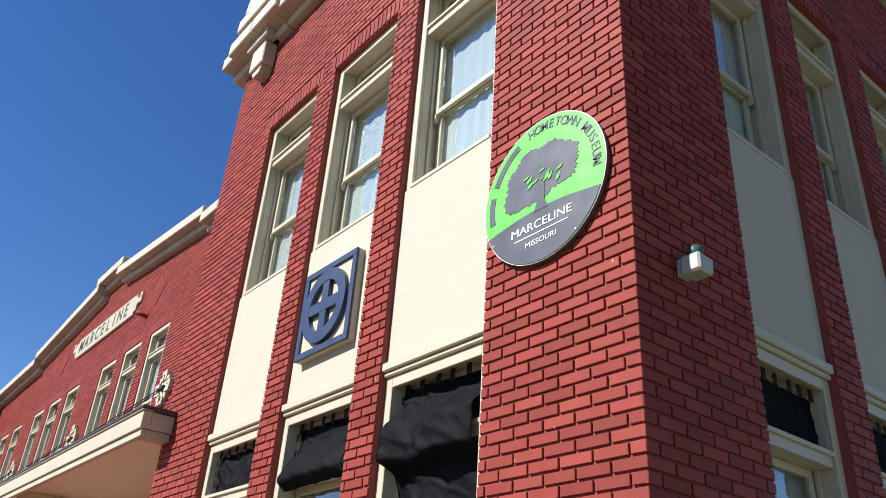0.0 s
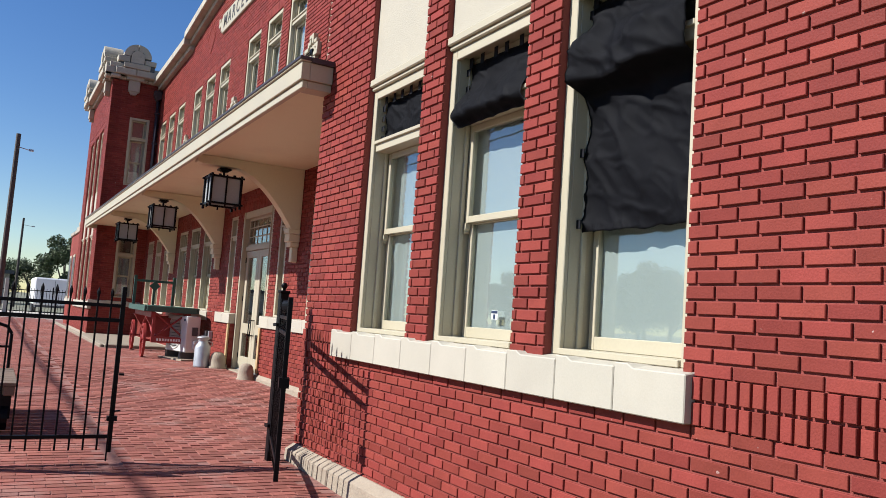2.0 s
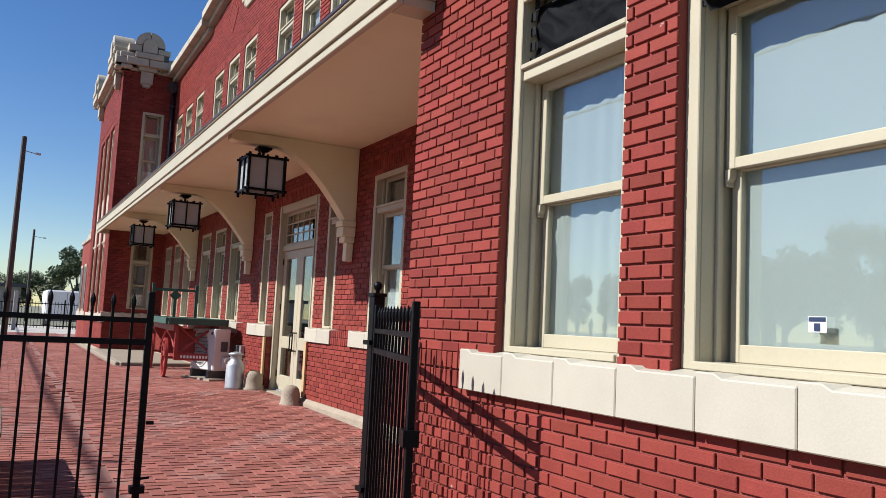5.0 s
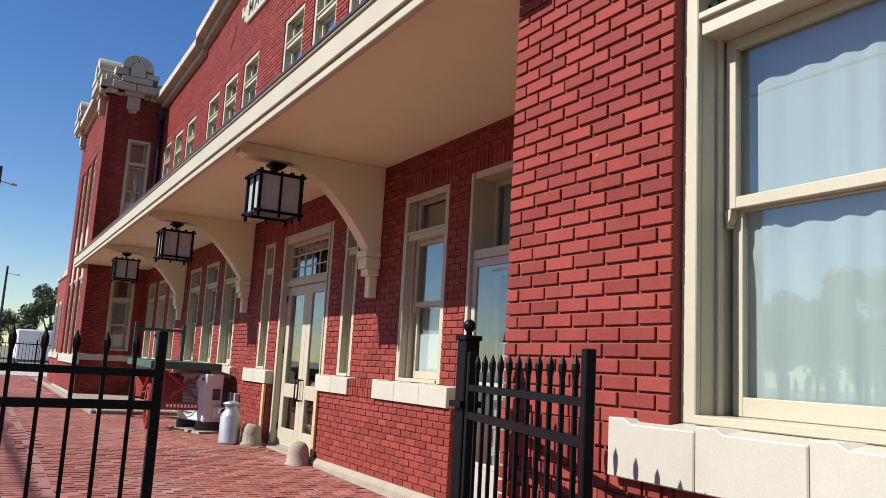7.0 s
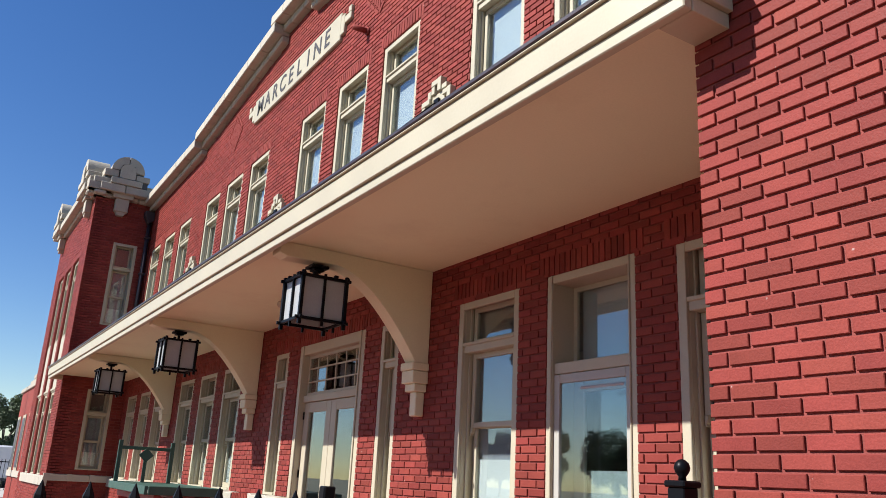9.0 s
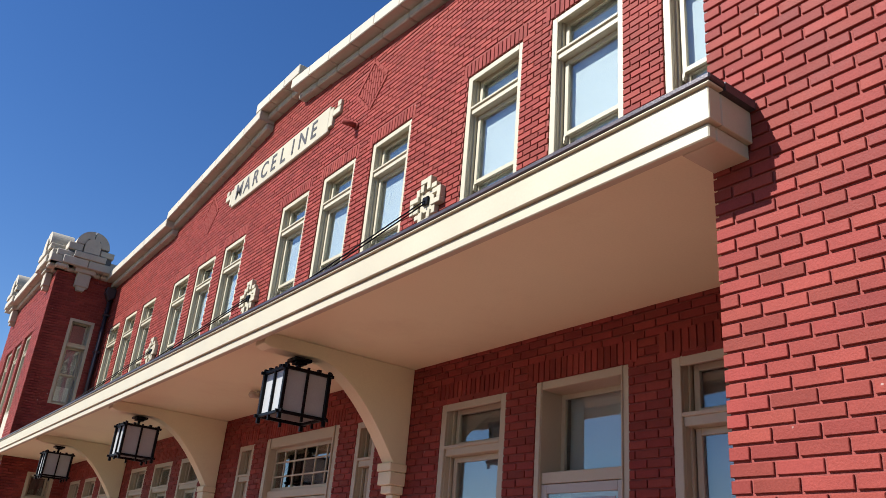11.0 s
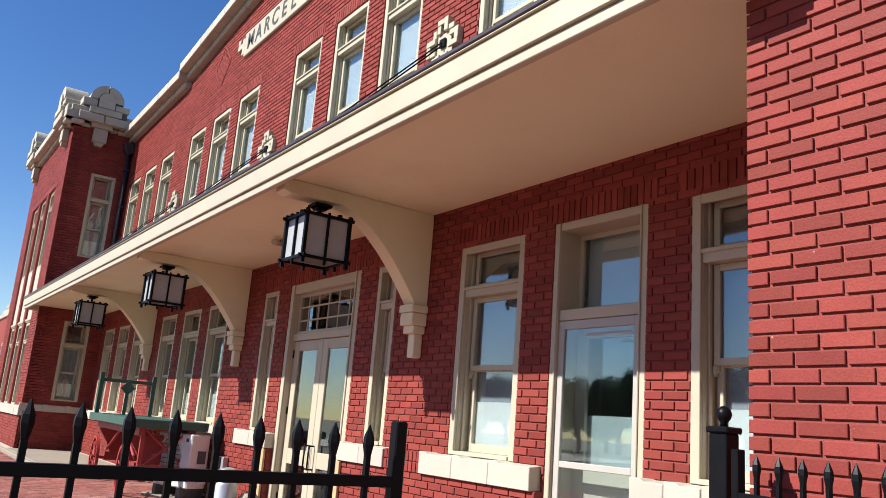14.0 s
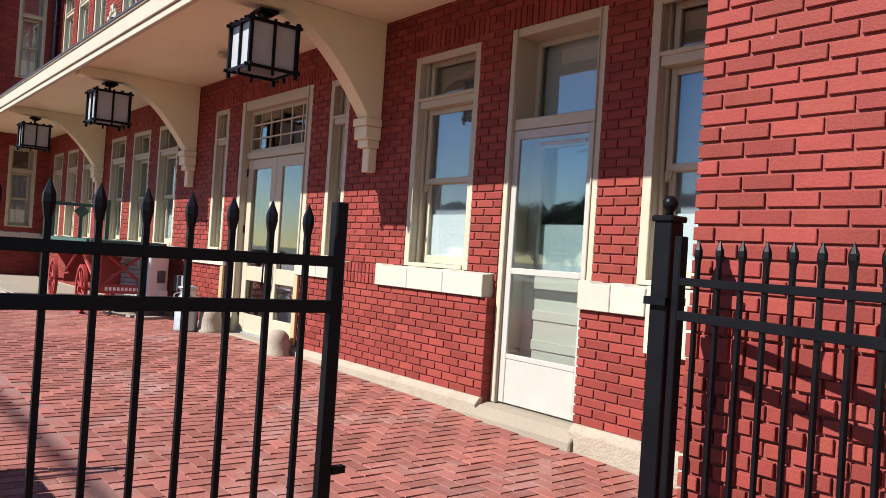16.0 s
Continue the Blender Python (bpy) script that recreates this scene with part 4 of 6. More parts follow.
cornice(facade(P), -8.45, -1.90, 9, "projecting cream cornice on the corner pavilion")
cornice(facade(P), -mirror(1.90), -mirror(8.47), 9, "projecting cream cornice on the far pavilion")
cornice(pose(0, PAV_Y[0], 0), P + 0.35, SIDE_END, 6, "projecting cream cornice in shade")
cornice(pose(0, mirror(8.2), 0), P - 0.26, W + 0.2, 3, "projecting cream cornice on the far pavilion side")
CREST = "weathered cream crest with a round top and a pendant"
for y in (7.52, 2.83, mirror(7.52), mirror(2.83)):
    crest(facade(P, y), CREST)
crest(pose(3.47, mirror(8.2), 0), CREST)


dp = thing("downpipe", pose(W - 0.09, 27.80, 0), "dark rainwater pipe with a hopper in the wall corner", "downpipe")
part("hopper", prism([(-0.16, 8.15), (0.085, 8.15), (0.085, 7.9), (-0.05, 7.80), (-0.16, 8.0)], -0.14, 0.09), M_DARK, dp, bevel=0.01)
part("pipe", tube(((0, 0, 3.95), (0, 0, 7.9), 0.055)), M_DARK, dp, smooth=True)
for z in (5.0, 6.4, 7.4):
    part("strap", boxes((-0.07, 0.085, -0.065, 0.09, z, z + 0.05)), M_DARK, dp)


# ---- lettering ----
def letters(text, size, squeeze=1.0, thick=0.0):
    """Mesh of a text in the built-in font, centred, in local x and z, facing -y."""
    cu = bpy.data.curves.new("letters", "FONT")
    cu.body, cu.size, cu.align_x, cu.align_y, cu.extrude, cu.offset = text, size, "CENTER", "CENTER", 0.0008, thick
    ob = bpy.data.objects.new("letters", cu)
    scene.collection.objects.link(ob)
    bpy.context.view_layer.update()
    me = bpy.data.meshes.new_from_object(ob.evaluated_get(bpy.context.evaluated_depsgraph_get()))
    bpy.data.objects.remove(ob)
    bm = bmesh.new()
    bm.from_mesh(me)
    bmesh.ops.transform(bm, matrix=Matrix.Rotation(math.pi / 2, 4, "X") @ Matrix.Diagonal((squeeze, 1, 1, 1)), verts=bm.verts)
    return bm


# station name board on the gable
board = thing("name_board", facade(W, 17.86, 8.05), "cream station name board with faded black letters reading MARCELINE", "sign")
bw, bh = 1.88, 0.24
part("panel", boxes((-bw, bw, -0.05, 0.01, -bh, bh)), M_CREAM, board, bevel=0.012)
for s in (-1, 1):
    part("end_tab", boxes((s * bw, s * (bw + 0.12), -0.05, 0.01, -0.17, 0.17)) if s > 0 else boxes((-bw - 0.12, -bw, -0.05, 0.01, -0.17, 0.17)), M_CREAM, board, bevel=0.01)
    x0, x1 = sorted((s * (bw + 0.12), s * (bw + 0.34)))
    part("end_tab", boxes((x0, x1, -0.05, 0.01, -0.02, 0.10)), M_CREAM, board, bevel=0.01)
    x0, x1 = sorted((s * (bw + 0.24), s * (bw + 0.34)))
    part("end_tab", boxes((x0, x1, -0.05, 0.01, 0.10, 0.21)), M_CREAM, board, bevel=0.01)
for i, ch in enumerate("MARCELINE"):
    ob = part("letter", letters(ch, 0.43, 1.0, 0.006), M_LETTER, board)
    ob.matrix_basis = pose(-1.56 + i * 0.37, -0.055, 0)

# the four-petal blocks with the canopy chains
for y in (13.0, 17.95, 22.9):
    orn = thing("wall_ornament", facade(W, y, 5.57), "cream interlaced cross block anchoring a canopy chain", "ornament", "wall ornaments")
    part("block", boxes((-0.13, 0.13, -0.035, 0.01, -0.13, 0.13)), M_CREAM, orn, bevel=0.006)
    for q in range(4):
        bm = boxes((0.03, 0.10, -0.075, 0.01, 0.13, 0.30), (-0.11, 0.03, -0.07, 0.01, 0.23, 0.30), (-0.11, -0.045, -0.065, 0.01, 0.13, 0.23), (0.10, 0.20, -0.06, 0.01, 0.13, 0.195))
        bmesh.ops.transform(bm, matrix=Matrix.Rotation(q * math.pi / 2, 4, "Y"), verts=bm.verts)
        part("petal", bm, M_CREAM, orn, bevel=0.005)
    bm = bmesh.new()
    box(bm, -0.05, 0.05, -0.065, -0.04, -0.05, 0.05)
    part("boss", bm, M_BLACK, orn, "dark iron eye")
    ch = thing("canopy_chain", pose(0, 0, 0), "thin dark iron chain holding the canopy edge", "chain", "canopy chains")
    p, q = Vector((W - 0.06, y, 5.56)), Vector((CX + 0.10, y + 0.2, 3.80))
    n = 26
    for i in range(n):
        a, b = p.lerp(q, i / n), p.lerp(q, (i + 1.25) / n)
        mid = (a + b) / 2
        L = (b - a).length / 2
        axis = (b - a).normalized()
        side = axis.cross(Vector((0, 1, 0)) if i % 2 else Vector((1, 0, 1))).normalized()
        bm = tube((mid - axis * L + side * 0.015, mid + axis * L + side * 0.015, 0.009), (mid - axis * L - side * 0.015, mid + axis * L - side * 0.015, 0.009), seg=5)
        part("link", bm, M_BLACK, ch)
sc = thing("soffit_light", pose(3.75, 15.5, 3.60), "small bronze spotlight fixed under the canopy", "spotlight")
part("mount", boxes((-0.04, 0.04, -0.04, 0.04, -0.05, -0.001)), M_DOORGREY, sc, bevel=0.004)
part("lamp_head", tube(((-0.03, -0.02, -0.06), (-0.15, -0.10, -0.075), 0.035, 0.045)), M_DOORGREY, sc, smooth=True)
# raised diamond panels of cut brick beside the name board
for y in (14.78, 20.98):
    dia = thing("brick_diamond", facade(W, y, 8.08), "diamond of cut red brick set in the gable", "ornament", "brick diamonds")
    for i in range(11):
        cx = (i - 5) * 0.0677
        half = 0.355 - abs(cx)
        if half < 0.03:
            continue
        z = -half
        while z < half - 0.02:
            top = min(z + 0.20, half)
            part("brick", boxes((cx - 0.027, cx + 0.027, -0.012, 0.012, z, top - 0.0135)), M_BRICK, dia, bevel=0.003)
            z = top
    for q in range(4):
        for k in range(3):
            a = -0.27 + k * 0.19
            bm = boxes((a, a + 0.175, -0.014, 0.012, 0.272, 0.325))
            bmesh.ops.transform(bm, matrix=Matrix.Rotation(math.radians(45 + 90 * q), 4, "Y"), verts=bm.verts)
            part("brick", bm, M_BRICK, dia, bevel=0.003)
pipe = thing("wall_spout", facade(W, 15.08, 7.53), "short red painted spout pipe on the gable", "pipe")
part("pipe", tube(((0, 0.0, 0), (-0.05, -0.22, 0.02), 0.04)), M_BRICK, pipe, smooth=True)
part("flange", tube(((0, 0.0, 0), (0, -0.03, 0), 0.06)), M_BRICK, pipe, smooth=True)

# ---- round museum sign on the corner pier ----
sg = thing("round_sign", facade(P - 0.03, 2.755, 4.085), "round lime green and charcoal town sign with a dark tree", "sign")
R = 0.487


def disc(r, y0, y1, n=72, zmin=None, flipz=1):
    pts = [(r * math.cos(2 * math.pi * i / n), r * math.sin(2 * math.pi * i / n)) for i in range(n)]
    return prism(pts, y0, y1)


part("backing", disc(R - 0.002, -0.0025, 0.022), M_SIGNGREY, sg)
part("rim", disc(R, -0.0065, -0.0025), M_WHITE, sg, "thin white rim")
part("green_face", disc(R - 0.006, -0.0095, -0.007), M_GREEN, sg, "lime green face")
cut = -0.19
a0 = math.asin(cut / (R - 0.006))
seg = [((R - 0.006) * math.cos(math.pi - a0 + (math.pi + 2 * a0) * i / 40), (R - 0.006) * math.sin(math.pi - a0 + (math.pi + 2 * a0) * i / 40)) for i in range(41)]
hill = [(seg[-1][0] + (seg[0][0] - seg[-1][0]) * i / 10, cut + 0.05 * math.sin(math.pi * i / 10)) for i in range(1, 10)]
part("charcoal_field", prism(seg + hill, -0.0125, -0.010), M_SIGNGREY, sg, "charcoal lower field")
rs = random.Random(4)
crown = []
for i in range(180):
    a = 2 * math.pi * i / 180
    r = 1 + 0.07 * math.sin(3 * a + 1) + 0.05 * math.sin(7 * a) + 0.05 * rs.uniform(-1, 1)
    droop = 0.10 * max(0.0, math.cos(a - math.radians(212))) ** 6 + 0.05 * max(0.0, math.cos(a - math.radians(330))) ** 8
    crown.append(((0.262 * r + droop) * math.cos(a), 0.115 + (0.185 * r + droop) * math.sin(a)))
part("tree_emblem", prism(crown, -0.0125, -0.010), M_SIGNGREY, sg, "charcoal tree silhouette")
part("tree_trunk_emblem", prism([(-0.055, -0.155), (0.055, -0.155), (0.032, -0.10), (0.03, 0.03), (-0.03, 0.03), (-0.032, -0.10)], -0.0150, -0.0128), M_SIGNGREY, sg)
for i in range(11):
    x, z, L, a = rs.uniform(-0.15, 0.16), rs.uniform(-0.04, 0.12), rs.uniform(0.03, 0.07), rs.uniform(0.3, 1.2)
    dx, dz = L * math.cos(a), L * math.sin(a)
    part("light_gap", prism([(x, z), (x + dx * 0.5 + 0.012, z + dz * 0.35), (x + dx, z + dz), (x + dx * 0.45 - 0.008, z + dz * 0.6)], -0.0172, -0.0152), M_GREEN, sg)
WORDS = [("bar", 4), ("bar", 6), ("HOMETOWN", 0), ("MUSEUM", 0)]
ang = math.radians(194)
step = math.radians(7.55)
for word, span in WORDS:
    if word == "bar":
        n = 8
        d = span * step * 0.9
        o = [((R - 0.045) * math.cos(ang - d * i / n), (R - 0.045) * math.sin(ang - d * i / n)) for i in range(n + 1)]
        p = [((R - 0.092) * math.cos(ang - d * i / n), (R - 0.092) * math.sin(ang - d * i / n)) for i in range(n + 1)]
        part("word_bar", prism(o + p[::-1], -0.0125, -0.010), M_SIGNGREY, sg, "dark bar of lettering")
        ang -= span * step * 1.0 + step * 0.9
    else:
        for chx in word:
            ob = part("letter", letters(chx, 0.086, 0.94, 0.0012), M_SIGNGREY, sg)
            ob.matrix_basis = pose((R - 0.066) * math.cos(ang - step / 2), -0.0125, (R - 0.066) * math.sin(ang - step / 2)) @ Matrix.Rotation(-(ang - step / 2 - math.pi / 2), 4, "Y")
            ang -= step
        ang -= step * 0.9
ob = part("lettering", letters("MARCELINE", 0.076, 1.2), M_WHITE, sg, "white letters MARCELINE")
ob.matrix_basis = pose(0, -0.015, -0.245)
ob = part("lettering", letters("MISSOURI", 0.047, 1.2), M_WHITE, sg, "white letters MISSOURI")
ob.matrix_basis = pose(0, -0.015, -0.355)
part("rule", boxes((-0.21, 0.21, -0.0150, -0.0128, -0.302, -0.296)), M_WHITE, sg)
for a in (0.5, 2.2, 3.7, 5.3):
    part("screw", tube((((R - 0.02) * math.cos(a), -0.008, (R - 0.02) * math.sin(a)), ((R - 0.02) * math.cos(a), -0.014, (R - 0.02) * math.sin(a)), 0.005)), M_WHITE, sg)

# ---- cross-in-circle plaque ----
pl = thing("plaque", facade(P + 0.05, 5.15, 4.09), "square navy and cream plaque with a cross in a circle", "plaque")
h = 0.385
part("backboard", boxes((-h, h, -0.055, 0.02, -h, h)), M_CREAM, pl, bevel=0.006)
for x0, x1, z0, z1 in ((-h, h, h - 0.055, h), (-h, h, -h, -h + 0.055), (-h, -h + 0.055, -h + 0.055, h - 0.055), (h - 0.055, h, -h + 0.055, h - 0.055)):
    part("border", boxes((x0, x1, -0.075, -0.056, z0, z1)), M_NAVY, pl, bevel=0.003)
bm = bmesh.new()
n = 48
ro, ri = 0.315, 0.215
rings = [[bm.verts.new((r * math.cos(2 * math.pi * i / n), y, r * math.sin(2 * math.pi * i / n))) for i in range(n)] for r, y in ((ro, -0.056), (ro, -0.095), (ri, -0.095), (ri, -0.056))]
for a, b in zip(rings, rings[1:] + rings[:1]):
    for i in range(n):
        bm.faces.new((a[i], a[(i + 1) % n], b[(i + 1) % n], b[i]))
part("ring", bm, M_NAVY, pl)
part("cross_bar", boxes((-0.216, 0.216, -0.093, -0.056, -0.048, 0.048)), M_NAVY, pl)
for z0, z1 in ((0.048, 0.216), (-0.216, -0.048)):
    part("cross_bar", boxes((-0.048, 0.048, -0.091, -0.056, z0, z1)), M_NAVY, pl)

# ---- flood light on the shaded side ----
fl = thing("flood_light", pose(3.21, PAV_Y[0], 3.47), "small beige wall light with a round sensor cap", "wall light")
part("housing", prism([(-0.06, -0.055), (0.065, -0.055), (0.075, 0.045), (-0.06, 0.05)], -0.15, -0.03), M_BEIGE, fl, bevel=0.012)
part("wall_arm", boxes((-0.04, 0.04, -0.03, 0.0, -0.05, 0.05)), M_BEIGE, fl, bevel=0.004)
part("lens", boxes((0.072, 0.078, -0.13, -0.05, -0.035, 0.02)), M_FROST, fl, "pale lamp lens")
part("sensor_cap", lathe([(0.042, 0.045), (0.045, 0.085), (0.038, 0.105), (0.01, 0.11)], 16, pose(0, -0.09, 0)), M_WOODGREEN, fl, "dark green sensor cap", smooth=True)


# ---- black cloths taped over the pavilion windows ----
def cloth(m, label, w, z_top, z_bot, bulge_z=None, bulge=0.09, seed=1, y0=0.15, y1=0.05, flat=0.0, crease=1.0):
    c = thing("window_cloth", m, label, "cloth", "black window cloths")
    bm = bmesh.new()
    nx, nz = 60, max(20, int((z_top - z_bot) / 0.014))
    rows = []
    noise.seed_set(seed)
    for j in range(nz + 1):
        z = z_top - (z_top - z_bot) * j / nz
        row = []
        for i in range(nx + 1):
            x = (i / nx - 0.5) * w
            q = Vector((x * 1.5 - 0.9 * z, z * 3.4 + x * 2.2, seed))
            f = 0.030 * noise.noise(q) + 0.022 * (0.35 - abs(noise.noise(q * 1.9 + Vector((5, 1, 2)))))
            f += 0.009 * max(0.0, 1 - 7 * abs(noise.noise(q * 1.3 + Vector((2, 7, 1))))) + 0.006 * max(0.0, 1 - 8 * abs(noise.noise(q * 2.6 + Vector((9, 3, 4)))))
            f *= crease
            y = y0 - f
            if bulge_z is not None:
                yb = y1 - bulge * (0.8 + 0.5 * noise.noise(Vector((x * 3, seed, 2))))
                if z > bulge_z:
                    t = min(1.0, max(0.0, (bulge_z + flat + 0.30 - z) / 0.30))
                    y = y0 + (yb - y0) * t * t * (3 - 2 * t) - f
                else:
                    e = math.exp(-(max(0.0, bulge_z - flat - z) / 0.045) ** 2)
                    y = (y1 - 0.8 * f) * (1 - e) + (yb - f) * e
            sag = 0.014 * noise.noise(Vector((x * 9, seed, 5.0))) * (j / nz)
            xe = x + (0.012 * noise.noise(Vector((z * 7, seed, 9))) if i in (0, nx) else 0)
            row.append(bm.verts.new((xe, y, z + sag)))
        rows.append(row)
    for a, b in zip(rows, rows[1:]):
        for i in range(nx):
            bm.faces.new((a[i], a[i + 1], b[i + 1], b[i]))
    bmesh.ops.solidify(bm, geom=list(bm.faces), thickness=0.003)
    part("sheet", bm, M_CLOTH, c, smooth=True)
    rr = random.Random(seed)
    for i in range(6):
        x = (i / 5 - 0.5) * (w - 0.08) + rr.uniform(-0.02, 0.02)
        part("tape", boxes((x - 0.022, x + 0.022, y0 - 0.036, y0 - 0.032, z_top - 0.03, z_top + 0.045)), M_CLOTH, c)
    for i in range(4):
        z = z_top - 0.05 - (z_top - z_bot - 0.1) * i / 3
        part("tape", boxes((-w / 2 - 0.03, -w / 2 + 0.02, (y1 if bulge_z and z < bulge_z else y0) - 0.034, (y1 if bulge_z and z < bulge_z else y0) - 0.03, z - 0.03, z + 0.02)), M_CLOTH, c)
    return c


cloth(fy(6.54), "black cloth taped over the small top light", 0.84, 3.20, 2.83, seed=3, y0=0.155)
cloth(fy(5.16), "black cloth taped over the top light with a rolled lower edge", 0.86, 3.20, 2.72, bulge_z=2.79, bulge=0.11, seed=7, y0=0.185, y1=0.11)
cloth(fy(3.785), "large black cloth sagging over the upper half of the window", 0.86, 3.21, 1.88, bulge_z=2.80, bulge=0.20, seed=11, y0=0.185, y1=0.165, flat=0.075, crease=1.6)
for x in (4.305, 5.535):
    cloth(pose(x, PAV_Y[0], 0), "black cloth taped over a shaded top light", 0.72, 3.18, 2.86, seed=int(x * 7), y0=0.155)
st = thing("window_sticker", facade(P, 5.173, 1.393) @ Matrix.Scale(0.85, 4), "small blue and white security sticker with unreadable print", "sticker")
part("label_face", boxes((-0.045, 0.045, 0.275, 0.2775, -0.035, 0.035)), M_WHITE, st)
part("print_bar", boxes((-0.042, 0.042, 0.2725, 0.2745, 0.012, 0.032), (-0.015, 0.015, 0.2725, 0.2745, -0.03, 0.005)), M_NAVY, st)


# ---- double door ----
def door_pair():
    d = thing("door_1", facade(W, sum(DOOR2) / 2), "cream double door with tall glass panes and a many-paned light above", "door", kind="structure")
    h = (DOOR2[1] - DOOR2[0]) / 2
    zt, zb, ztr = Z_HEAD + 0.02, 0.136, 2.47
    part("frame", boxes((-h, -h + 0.13, 0.008, 0.16, zb, zt), (h - 0.13, h, 0.008, 0.16, zb, zt), (-h + 0.13, h - 0.13, 0.008, 0.16, zt - 0.13, zt), (-h + 0.13, h - 0.13, 0.06, 0.16, ztr - 0.045, ztr + 0.045),
                        (-h + 0.10, -h + 0.13, -0.008, 0.008, zb, zt), (h - 0.13, h - 0.10, -0.008, 0.008, zb, zt)), M_CREAM, d, bevel=0.005)
    i0, i1, t0, t1 = -h + 0.13, h - 0.13, ztr + 0.045, zt - 0.13
    lt = part("transom_light", boxes((i0, i1, 0.10, 0.13, t0, t0 + 0.04), (i0, i1, 0.10, 0.13, t1 - 0.04, t1), (i0, i0 + 0.04, 0.10, 0.13, t0 + 0.04, t1 - 0.04), (i1 - 0.04, i1, 0.10, 0.13, t0 + 0.04, t1 - 0.04)), M_CREAM, d)
    for k in range(1, 6):
        x = i0 + (i1 - i0) * k / 6
        part("muntin", boxes((x - 0.009, x + 0.009, 0.105, 0.125, t0 + 0.04, t1 - 0.04)), M_CREAM, lt)
    for k in (1, 2):
        z = t0 + (t1 - t0) * k / 3
        part("muntin", boxes((i0 + 0.04, i1 - 0.04, 0.102, 0.128, z - 0.009, z + 0.009)), M_CREAM, lt)
    part("pane", boxes((i0 + 0.03, i1 - 0.03, 0.1135, 0.1165, t0 + 0.03, t1 - 0.03)), M_GLASS, lt)
    for s in (-1, 1):
        a, b = (i0 + 0.004, -0.004) if s < 0 else (0.004, i1 - 0.004)
        z0, z1 = zb + 0.015, ztr - 0.05
        st_, rl = 0.15, 0.13
        leaf = part("door_leaf", boxes((a, a + st_, 0.09, 0.135, z0, z1), (b - st_, b, 0.09, 0.135, z0, z1), (a + st_, b - st_, 0.09, 0.135, z1 - rl, z1),
                                       (a + st_, b - st_, 0.09, 0.135, 0.83, 1.02), (a + st_, b - st_, 0.09, 0.135, z0, z0 + 0.24)), M_CREAM, d, bevel=0.005)
        part("pane", boxes((a + st_ - 0.01, b - st_ + 0.01, 0.108, 0.112, 1.01, z1 - rl + 0.01)), M_GLASS, leaf)
        part("pane", boxes((a + st_ - 0.01, b - st_ + 0.01, 0.108, 0.112, z0 + 0.23, 0.84)), M_GLASS, leaf)
        x = -s * 0.0 + s * 0.06
        part("pull_handle", tube(((x, 0.02, 0.80), (x, 0.02, 1.10), 0.011), ((x, 0.02, 1.09), (x, 0.10, 1.09), 0.010), ((x, 0.02, 0.81), (x, 0.10, 0.81), 0.010)), M_BLACK, leaf, "black pull handle", smooth=True)
        hx = a if s < 0 else b
        for z in (0.4, 1.5, 2.25):
            part("hinge", boxes((hx - 0.015, hx + 0.015, 0.075, 0.09, z - 0.05, z + 0.05)), M_BLACK, leaf)
    part("threshold", boxes((-h + 0.13, h - 0.13, 0.05, 0.18, zb + 0.0, zb + 0.014)), M_ZINC, d, "worn metal threshold")


door_pair()


